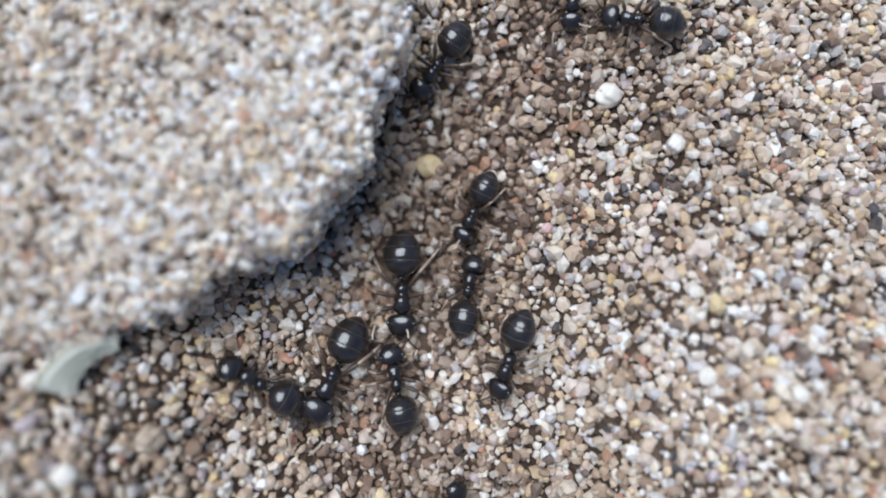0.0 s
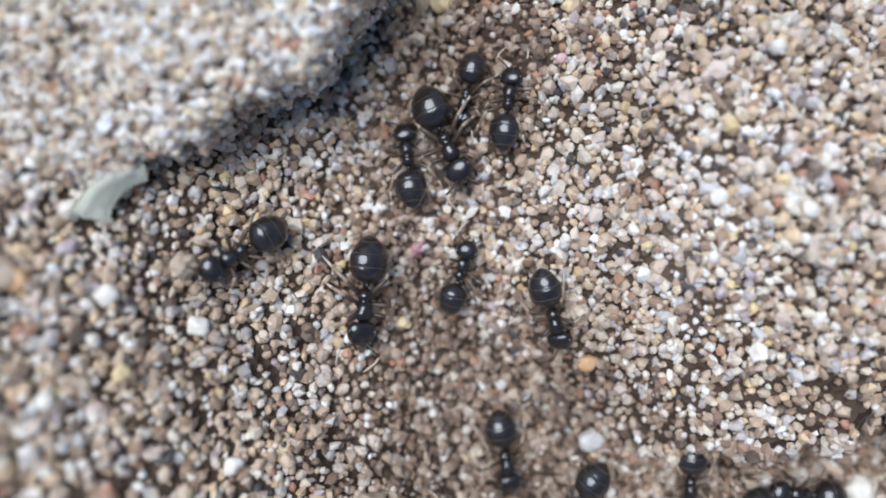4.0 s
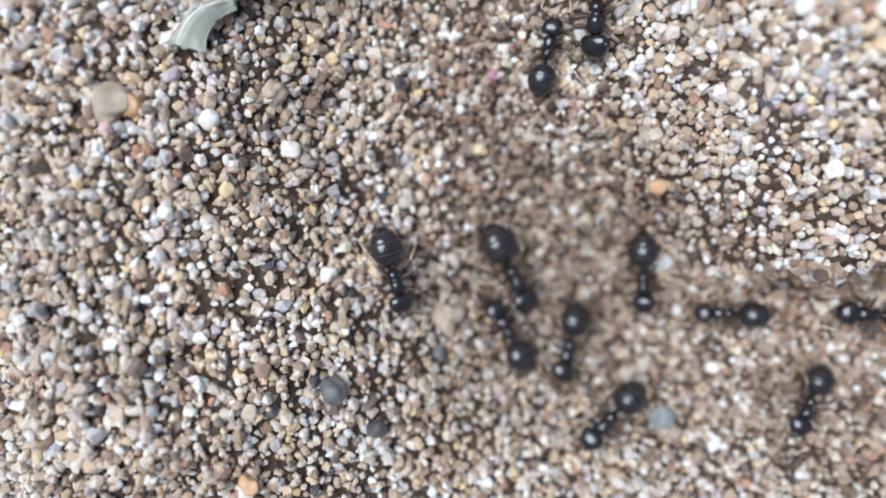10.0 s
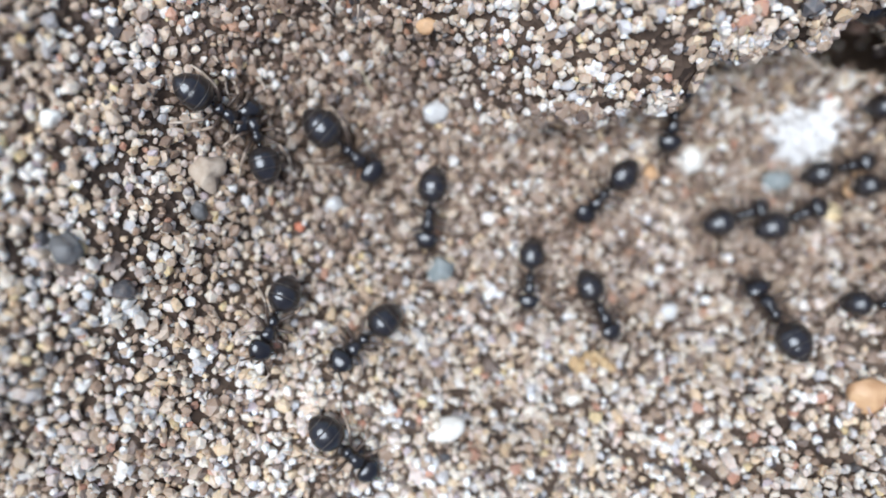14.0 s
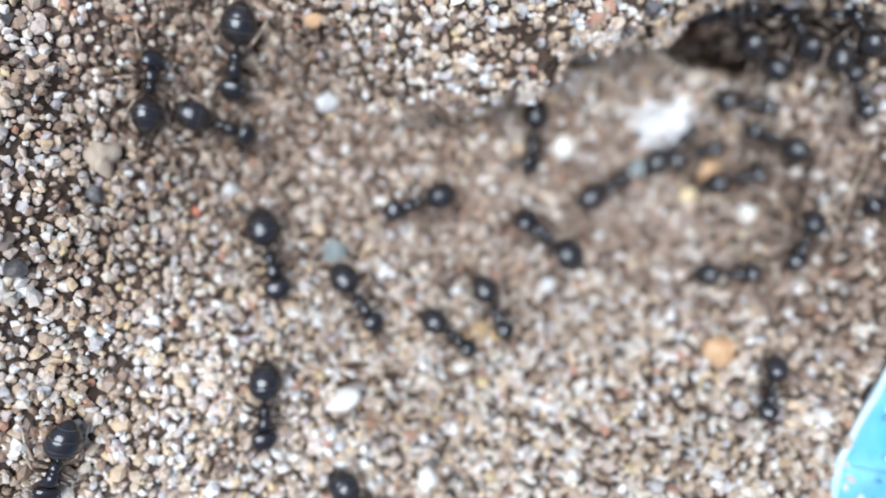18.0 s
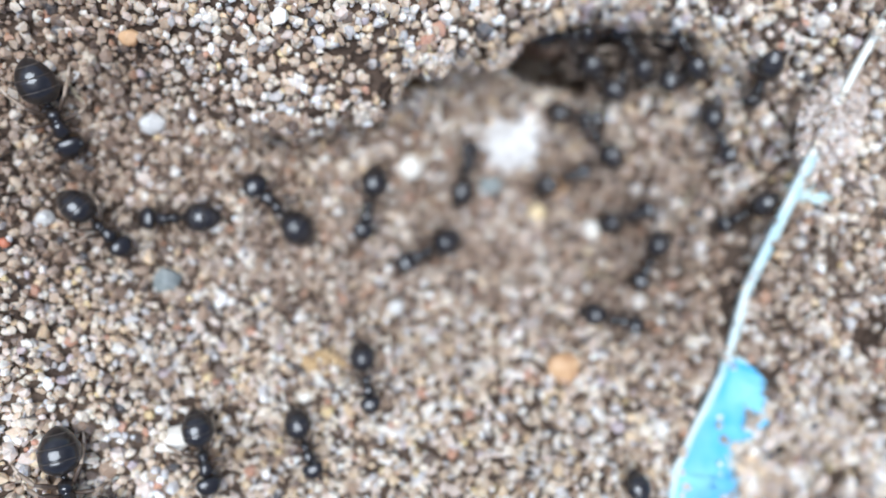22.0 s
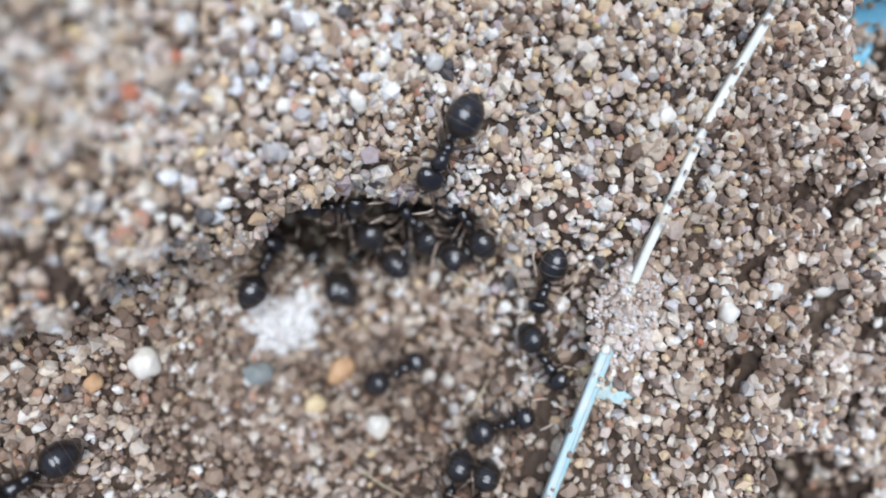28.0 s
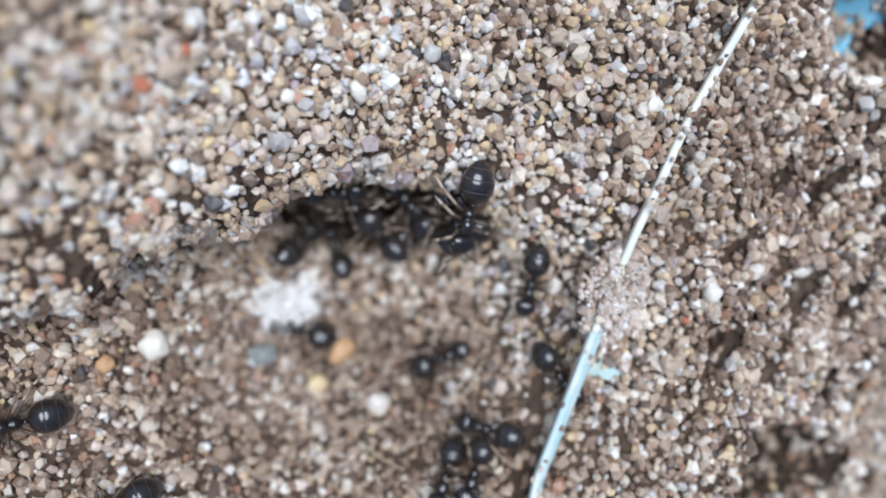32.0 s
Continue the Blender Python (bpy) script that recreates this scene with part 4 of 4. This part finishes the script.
# size, then rows of seconds, place in mm, heading
ANTS = [
    (0.97, [(0, -1.50, 2.19, 179), (1, -1.28, 2.01, 190), (2, -0.92, 1.50, 197), (3, -0.60, 1.54, 206), (6, 0.05, 1.44, 201), (7, 0.53, 0.80, 204), (8, 0.80, 0.39, 196), (9, 1.49, 0.27, 216), (10, 2.65, -0.35, 174), (11, 2.88, -1.54, 172), (12, 2.52, -2.40, 174), (17, 2.23, -7.74, 161), (18, 1.62, -8.84, 168), (19, 0.33, -9.10, 148), (20, 0.11, -10.07, 161), (21, 0.85, -10.14, 180), (22, 1.57, -10.40, 197), (23, 2.40, -10.51, 206), (24, 3.13, -10.58, 198), (32, 3.13, -10.58, 198)]),
    (0.72, [(0, 1.39, 5.20, 151), (1, 0.93, 4.26, 157), (2, 0.90, 3.94, 166), (3, 0.44, 3.22, 163), (6, 1.15, 3.38, 182), (7, 1.54, 3.07, 181), (32, 1.54, 3.07, 181)]),
    (0.76, [(0, 1.09, 1.71, -8), (1, 1.13, 0.93, -15), (2, 1.36, 1.33, -8), (3, 1.70, 1.77, -7), (6, 2.56, 3.54, -7), (32, 2.56, 3.54, -7)]),
    (0.83, [(0, 2.80, -0.54, 155), (1, 2.87, -2.27, 169), (2, 3.17, -2.94, 181), (3, 3.49, -3.89, 190), (6, 4.35, -8.15, 185), (7, 4.78, -9.50, 186), (8, 4.80, -10.30, 174), (9, 4.60, -11.14, 174), (10, 4.70, -11.48, 182), (11, 4.74, -11.67, 187), (12, 5.27, -13.07, 186), (13, 5.09, -13.86, 177), (14, 5.00, -15.22, 172), (17, 5.25, -18.53, 177), (18, 6.21, -19.76, 207), (19, 7.07, -20.56, 201), (20, 7.22, -21.70, 191), (21, 6.38, -23.41, 187), (22, 6.35, -24.36, 182), (23, 6.34, -24.49, 169), (32, 6.34, -24.49, 169)]),
    (0.98, [(0, -4.18, -1.20, 156), (1, -4.36, -1.30, 168), (2, -4.28, -2.65, 172), (3, -4.17, -3.56, 166), (6, -2.89, -8.36, 191), (7, -2.09, -10.44, 182), (8, -2.14, -10.51, 190), (9, -1.55, -10.99, 203), (10, -1.42, -11.22, 204), (11, -1.37, -10.90, 214), (12, 0.04, -11.02, 230), (13, 0.46, -11.29, 223), (14, 1.35, -12.50, 226), (17, 2.57, -16.29, 191), (18, 2.42, -17.74, 188), (19, 1.60, -19.22, 187), (20, 1.75, -20.77, 176), (21, 1.49, -22.34, 181), (22, 1.38, -24.34, 182), (32, 1.38, -24.34, 182)]),
    (0.80, [(0, -1.82, -1.77, 11), (1, -1.90, -1.01, 10), (2, -1.81, -1.03, 5), (3, -1.91, -0.28, 6), (6, -2.07, 0.79, 6), (7, -1.94, 0.85, -7), (8, -1.68, 2.00, -7), (32, -1.68, 2.00, -7)]),
    (0.84, [(0, -6.88, -1.74, 69), (1, -7.36, -2.02, 80), (2, -8.04, -1.92, 96), (3, -8.29, -2.08, 106), (6, -7.74, -4.96, 154), (7, -7.72, -6.00, 166), (8, -7.68, -7.74, 180), (9, -6.79, -9.11, 184), (10, -5.95, -10.55, 193), (11, -5.44, -10.60, 208), (12, -4.86, -10.35, 229), (13, -4.56, -10.27, 231), (14, -3.62, -10.45, 240), (17, -0.76, -11.32, 247), (18, 0.33, -11.85, 247), (19, 1.16, -13.02, 235), (20, 1.87, -14.25, 225), (21, 2.11, -15.10, 215), (22, 2.72, -15.34, 218), (23, 3.07, -16.93, 197), (32, 3.07, -16.93, 197)]),
    (0.81, [(0, -0.17, 11.00, 146), (1, -0.31, 10.05, 143), (2, -0.57, 10.26, 140), (32, -0.57, 10.26, 140)]),
    (0.72, [(0, 7.42, 11.92, 81), (32, 7.42, 11.92, 81)]),
    (0.72, [(0, 4.95, 13.29, 177), (1, 4.97, 12.56, 173), (32, 4.97, 12.56, 173)]),
    (0.72, [(0, -0.23, -6.53, -38), (1, -0.23, -6.53, -38), (2, -0.07, -5.61, -40), (3, 0.15, -4.50, -31), (6, -0.61, -3.07, 1), (7, -0.27, -2.38, 4), (8, 0.05, -2.31, 1), (9, 0.33, -2.00, -18), (10, 0.50, -2.22, -13), (11, 0.58, -2.17, -20), (12, 0.26, -2.73, -39), (32, 0.26, -2.73, -39)]),
    (0.83, [(0, 2.12, -11.79, -168), (1, 1.59, -10.31, -168), (2, 1.18, -10.47, -171), (3, 1.43, -10.91, -170), (6, 2.00, -12.42, -171), (7, 2.36, -13.02, -169), (8, 2.13, -13.83, -170), (9, 1.62, -13.84, -187), (10, 1.28, -14.68, -198), (11, 0.25, -15.81, -208), (12, -0.08, -16.34, -217), (13, -0.87, -17.50, -214), (14, -1.62, -18.66, -215), (17, -5.28, -22.46, -212), (18, -5.59, -23.75, -204), (19, -5.61, -24.29, -200), (32, -5.61, -24.29, -200)]),
    (0.82, [(0, -0.76, -15.12, 30), (6, -0.76, -15.12, 30), (7, -0.89, -14.63, 31), (8, -0.82, -14.53, 31), (9, -1.11, -14.41, 31), (10, -1.42, -14.04, 24), (11, -1.88, -13.27, 18), (12, -1.88, -12.65, 11), (13, -2.18, -12.24, 14), (14, -2.11, -11.98, 7), (17, -2.18, -11.14, -11), (18, -2.22, -10.42, -16), (32, -2.22, -10.42, -16)]),
    (0.87, [(0, 4.71, -13.42, 144), (6, 4.71, -13.42, 144), (7, 4.66, -14.98, 159), (8, 4.46, -16.21, 142), (9, 3.62, -16.90, 142), (10, 3.17, -17.69, 140), (11, 2.62, -18.22, 132), (12, 2.23, -18.55, 129), (13, 1.84, -19.64, 129), (14, 2.05, -20.10, 136), (17, 2.12, -21.77, 152), (18, 2.02, -23.41, 173), (19, 2.18, -25.21, 175), (20, 2.67, -26.84, 182), (32, 2.67, -26.84, 182)]),
    (0.72, [(0, 9.19, -12.38, 180), (6, 9.19, -12.38, 180), (7, 9.40, -12.79, 187), (8, 9.24, -12.73, 193), (8.5, 9.09, -12.89, 122), (9, 8.93, -13.06, 51), (10, 8.31, -13.42, 87), (11, 8.55, -14.70, 133), (12, 8.35, -16.31, 144), (13, 8.52, -17.37, 154), (14, 9.29, -18.12, 176), (17, 9.67, -20.86, 212), (18, 10.33, -21.52, 224), (19, 10.80, -22.04, 230), (20, 10.90, -22.15, 218), (21, 10.79, -22.77, 202), (22, 10.71, -24.53, 197), (23, 10.73, -26.13, 186), (32, 10.73, -26.13, 186)]),
    (0.76, [(0, 11.17, -14.13, 129), (6, 11.17, -14.13, 129), (7, 11.28, -14.87, 146), (8, 11.40, -15.65, 139), (9, 11.55, -16.15, 146), (10, 11.39, -17.04, 152), (11, 11.12, -18.14, 154), (12, 11.41, -18.92, 174), (13, 11.62, -19.12, 181), (14, 12.15, -19.48, 199), (17, 12.33, -20.45, 195), (18, 12.59, -20.63, 202), (19, 13.05, -21.04, 189), (20, 13.34, -21.62, 189), (21, 13.44, -22.28, 193), (22, 13.61, -22.41, 186), (23, 13.69, -22.44, 184), (24, 13.49, -22.07, 175), (25, 12.77, -21.74, 172), (32, 12.77, -21.74, 172)]),
    (0.83, [(0, 14.07, -13.40, 84), (10, 14.07, -13.40, 84), (11, 14.23, -13.34, 117), (12, 13.84, -14.05, 123), (13, 13.17, -14.29, 129), (14, 12.66, -14.65, 135), (17, 9.76, -15.80, 109), (18, 9.31, -15.75, 105), (19, 7.98, -15.31, 88), (20, 6.25, -15.40, 89), (21, 6.09, -15.51, 97), (22, 6.16, -15.20, 87), (23, 7.03, -14.38, 59), (24, 6.48, -13.30, 44), (32, 6.48, -13.30, 44)]),
    (0.84, [(0, 17.80, -10.74, -151), (11, 17.80, -10.74, -151), (12, 17.14, -11.57, -172), (13, 15.91, -11.54, -190), (14, 15.95, -11.47, -188), (17, 14.59, -12.67, -208), (18, 14.97, -12.94, -192), (19, 15.17, -13.34, -180), (20, 15.46, -13.40, -168), (21, 15.09, -13.59, -180), (22, 14.51, -15.13, -197), (23, 14.00, -15.76, -193), (24, 13.31, -16.75, -202), (25, 13.18, -17.10, -208), (31, 12.14, -16.15, -269), (32, 11.89, -15.62, -265)]),
    (0.81, [(0, 18.40, -17.08, -78), (11, 18.40, -17.08, -78), (12, 18.16, -17.03, -72), (13, 18.54, -16.71, -69), (14, 19.10, -16.37, -72), (17, 19.34, -15.77, -64), (18, 19.06, -15.88, -61), (19, 19.45, -15.69, -52), (20, 19.70, -14.48, -30), (21, 19.75, -14.17, -23), (22, 19.72, -14.08, -17), (23, 19.87, -13.72, -28), (24, 20.52, -12.88, -37), (25, 20.97, -12.17, -29), (28, 21.54, -10.14, -29), (29, 21.71, -9.93, -28), (30, 21.85, -10.12, -32), (31, 22.16, -10.13, -41), (32, 22.85, -9.98, -59)]),
    (0.86, [(0, 21.07, -17.37, -59), (12, 21.07, -17.37, -59), (13, 21.52, -17.14, -61), (14, 21.69, -16.50, -67), (17, 22.75, -15.38, -67), (18, 23.06, -14.15, -49), (19, 22.94, -13.96, -57), (20, 19.39, -16.68, -77), (21, 18.84, -17.17, -70), (21.33, 18.34, -17.34, -128), (21.67, 17.84, -17.52, -187), (22, 17.33, -17.70, -245), (23, 16.50, -18.75, -242), (24, 15.50, -19.37, -248), (25, 14.89, -19.28, -255), (32, 14.89, -19.28, -255)]),
    (0.84, [(0, -0.75, -22.49, -151), (12, -0.75, -22.49, -151), (13, -0.19, -22.72, -151), (14, 1.16, -23.84, -139), (17, 5.27, -26.52, -128), (18, 6.02, -27.86, -138), (32, 6.02, -27.86, -138)]),
    (0.95, [(0, 21.02, -20.29, -19), (13, 21.02, -20.29, -19), (14, 19.91, -20.20, 20), (17, 16.09, -18.82, 55), (18, 15.60, -17.98, 44), (19, 13.77, -17.19, 54), (20, 12.30, -16.95, 60), (21, 11.09, -16.13, 59), (22, 10.19, -15.06, 39), (23, 10.28, -14.80, 22), (24, 9.87, -14.00, 18), (25, 9.96, -13.98, 19), (32, 9.96, -13.98, 19)]),
    (0.72, [(0, 26.55, -11.46, -97), (17, 26.55, -11.46, -97), (18, 26.60, -11.66, -107), (19, 26.34, -11.84, -120), (20, 26.29, -11.62, -106), (21, 26.04, -11.32, -84), (22, 26.00, -11.30, -103), (26.8, 25.55, -10.94, -48), (31.6, 25.11, -10.57, 6), (32, 25.11, -10.57, 6)]),
    (0.72, [(0, 26.13, -14.84, -91), (17, 26.13, -14.84, -91), (18, 26.05, -15.42, -83), (19, 26.13, -16.14, -110), (20, 26.69, -16.47, -107), (21, 27.08, -16.40, -101), (22, 27.79, -16.13, -77), (23, 28.44, -15.87, -73), (24, 29.25, -15.65, -65), (25, 29.99, -15.68, -77), (28, 30.47, -16.05, -77), (29, 30.53, -16.41, -81), (30, 30.69, -16.53, -99), (31, 30.66, -16.96, -94), (31.33, 30.44, -17.05, -39), (31.67, 30.22, -17.14, 16), (32, 30.00, -17.22, 71)]),
    (0.72, [(0, 24.53, -19.47, -97), (17, 24.53, -19.47, -97), (18, 24.42, -19.54, -96), (19, 24.54, -19.70, -99), (20, 25.03, -19.82, -95), (21, 25.40, -20.09, -105), (22, 25.72, -20.66, -119), (23, 26.23, -21.14, -121), (24, 26.58, -21.86, -123), (25, 26.58, -21.71, -134), (32, 26.58, -21.71, -134)]),
    (0.72, [(0, 24.98, -23.24, 167), (17, 24.98, -23.24, 167), (18, 24.42, -23.64, 166), (19, 24.12, -24.34, 165), (20, 24.31, -25.23, 180), (21, 24.25, -26.36, 187), (22, 24.49, -27.26, 181), (32, 24.49, -27.26, 181)]),
    (0.76, [(0, 27.91, -18.05, 159), (17, 27.91, -18.05, 159), (18, 27.80, -17.92, 155), (19, 27.93, -17.89, 161), (20, 28.22, -17.99, 149), (21, 28.03, -17.62, 162), (22, 28.00, -18.09, 152), (23, 27.98, -18.14, 159), (24, 28.00, -18.26, 159), (25, 28.22, -18.29, 162), (28, 28.18, -18.76, 155), (29, 28.42, -18.69, 176), (30, 28.01, -19.09, 162), (31, 27.87, -19.23, 158), (32, 27.92, -19.21, 160)]),
    (0.72, [(0, 30.20, -10.85, -156), (18, 30.20, -10.85, -156), (19, 30.65, -11.70, -159), (20, 30.83, -11.68, -159), (21, 31.06, -11.80, -154), (22, 31.16, -11.84, -150), (23, 31.10, -11.89, -156), (24, 31.11, -12.48, -152), (25, 31.44, -12.86, -144), (28, 32.02, -13.17, -137), (29, 32.09, -13.42, -139), (30, 32.05, -13.88, -144), (31, 32.18, -14.08, -134), (32, 32.56, -14.56, -131)]),
    (0.72, [(0, 31.13, -15.18, 122), (19, 31.13, -15.18, 122), (20, 31.34, -14.94, 113), (21, 31.68, -15.18, 119), (22, 31.82, -15.20, 118), (23, 29.68, -18.06, 139), (24, 28.52, -19.22, 153), (25, 28.61, -19.00, 158), (28, 28.99, -18.87, 155), (32, 28.99, -18.87, 155)]),
    (0.74, [(0, 31.95, -9.31, 164), (19, 31.95, -9.31, 164), (20, 31.85, -8.58, 170), (21, 31.85, -8.89, 168), (22, 31.97, -8.87, 172), (23, 32.12, -8.88, 173), (24, 32.07, -9.59, 162), (25, 32.08, -9.74, 167), (28, 32.07, -9.87, 165), (29, 32.07, -10.11, 164), (30, 32.04, -10.18, 164), (31, 31.71, -10.54, 168), (32, 31.89, -10.79, 167)]),
    (0.79, [(0, 27.77, -13.42, 59), (20, 27.77, -13.42, 59), (21, 27.23, -13.02, 69), (22, 27.12, -12.52, 45), (23, 26.81, -12.50, 49), (24, 26.56, -12.09, 39), (25, 26.30, -11.75, 40), (28, 24.78, -10.85, 32), (29, 24.98, -11.27, 30), (30, 24.65, -11.54, 28), (31, 24.20, -12.50, 29), (31.6, 23.63, -13.94, 58), (32, 23.25, -14.11, 63)]),
    (0.73, [(0, 24.20, -14.32, -77), (21, 24.20, -14.32, -77), (22, 25.33, -14.55, -74), (23, 25.04, -14.76, -81), (24, 25.00, -15.04, -87), (25, 25.25, -14.84, -83), (28, 27.22, -14.78, -66), (29, 27.57, -15.13, -67), (30, 27.77, -15.27, -76), (31, 28.39, -14.75, -72), (32, 28.90, -14.74, -74)]),
    (0.91, [(0, 27.88, -0.61, 177), (25, 27.88, -0.61, 177), (25.5, 28.12, -1.99, 170), (28, 27.42, -4.45, 155), (29, 27.89, -5.71, 191), (30, 28.01, -6.36, 196), (31, 28.37, -6.91, 195), (32, 28.60, -7.47, 173)]),
    (0.72, [(0, 26.67, -9.38, 51), (28, 26.67, -9.38, 51), (32, 26.67, -9.38, 51)]),
    (0.72, [(0, 29.34, -8.17, -156), (28, 29.34, -8.17, -156), (32, 29.34, -8.17, -156)]),
    (0.72, [(0, 29.26, -8.88, 8), (28, 29.26, -8.88, 8), (32, 29.26, -8.88, 8)]),
    (0.72, [(0, 24.34, -6.94, -70), (28, 24.34, -6.94, -70), (32, 24.34, -6.94, -70)]),
    (0.88, [(0, 25.40, -7.69, 45), (28, 25.40, -7.69, 45), (32, 25.40, -7.69, 45)]),
    (0.84, [(0, 27.86, -7.83, 39), (28, 27.86, -7.83, 39), (32, 27.86, -7.83, 39)]),
    (0.72, [(0, 27.73, -8.96, 154), (28, 27.73, -8.96, 154), (32, 27.73, -8.96, 154)]),
    (0.72, [(0, 29.61, -7.84, 38), (28, 29.61, -7.84, 38), (32, 29.61, -7.84, 38)]),
]
# the last of them are piled in the nest mouth
PILED = 8
REACHING = 32


def ant_rows(rows, up=0.0, brow=False, dug=1.0):
    """Poses on the ground from seconds, place (mm) and heading (degrees from +y, to the left)."""
    keyed, last = [], None
    for t, x, y, turn in rows:
        if last is not None:
            turn = last + (turn - last + 180) % 360 - 180
        last = turn
        ux, uy = -math.sin(radians(turn)), math.cos(radians(turn))
        fore, aft = tell(x + 1.3 * ux, y + 1.3 * uy, dug), tell(x - 1.3 * ux, y - 1.3 * uy, dug)
        left, right = tell(x - 0.9 * uy, y + 0.9 * ux, dug), tell(x + 0.9 * uy, y - 0.9 * ux, dug)
        here = max(tell(x, y, dug), (fore + aft) / 2, (left + right) / 2)
        pitch = max(-45, min(45, math.degrees(math.atan2(fore - aft, 2.6))))
        if brow:
            # it reaches down from the shelf over the backs of the others
            here, pitch, left, right = max(aft, tell(x - 2.2 * ux, y - 2.2 * uy)) - 0.35, -12, 0, 0
        roll = max(-25, min(25, math.degrees(math.atan2(left - right, 1.8))))
        keyed.append((t, pose(x * MM, y * MM, (here + 0.24 + up) * MM, 0, 0, turn) @ pose(0, 0, 0, pitch, roll, 0)))
    return keyed


COLONY = [ant_parts("ant", 1.0)]
tagged(COLONY[0], "small glossy black worker ant on the sand", "ant", "ants round the nest")
while len(COLONY) < len(ANTS):
    COLONY.append(copy_thing(COLONY[0], Matrix()))


def limb_rows(rows, limb, k, seed):
    """A limb's swing in its ant's space: legs step by the way covered, feelers feel about."""
    base = Matrix.Translation(limb.location)
    t_ = np.array([r[0] for r in rows])
    at = np.arange(0, 32.01, 0.25)
    x, y = np.interp(at, t_, [r[1] for r in rows]), np.interp(at, t_, [r[2] for r in rows])
    gone = np.r_[0, np.cumsum(np.hypot(np.diff(x), np.diff(y)) + 0.02)]
    side = 1 if limb.location.x > 0 else -1
    if limb.name.startswith("antenna"):
        swing = 13 * np.sin(at * 1.9 + seed + 2 * side) + 7 * np.sin(at * 4.1 + 2 * seed)
        rise = 8 * np.sin(at * 2.7 + seed * 3 + side)
    else:
        ph = gone * 2.9 + seed + (math.pi if (k + (side > 0)) % 2 else 0)
        swing, rise = 15 * np.sin(ph), 9 * np.clip(np.cos(ph), 0, 1) * side * -1
    return [(float(t), base @ pose(0, 0, 0, 0, float(r), float(s))) for t, s, r in zip(at, swing, rise)]


def motions():
    for n, (ant, (size, rows)) in enumerate(zip(COLONY, ANTS)):
        ant.scale = (size, size, size)
        limbs = [o for o in ant.children if o.name.startswith(("leg", "antenna"))]
        for k, limb in enumerate(limbs):
            walk(limb, limb_rows(rows, limb, k, 1.7 * n))
        walk(ant, ant_rows(rows, 1.45 if n >= len(ANTS) - PILED else 0.0, n == REACHING, 0.0 if n >= REACHING else 1.0))


motions()
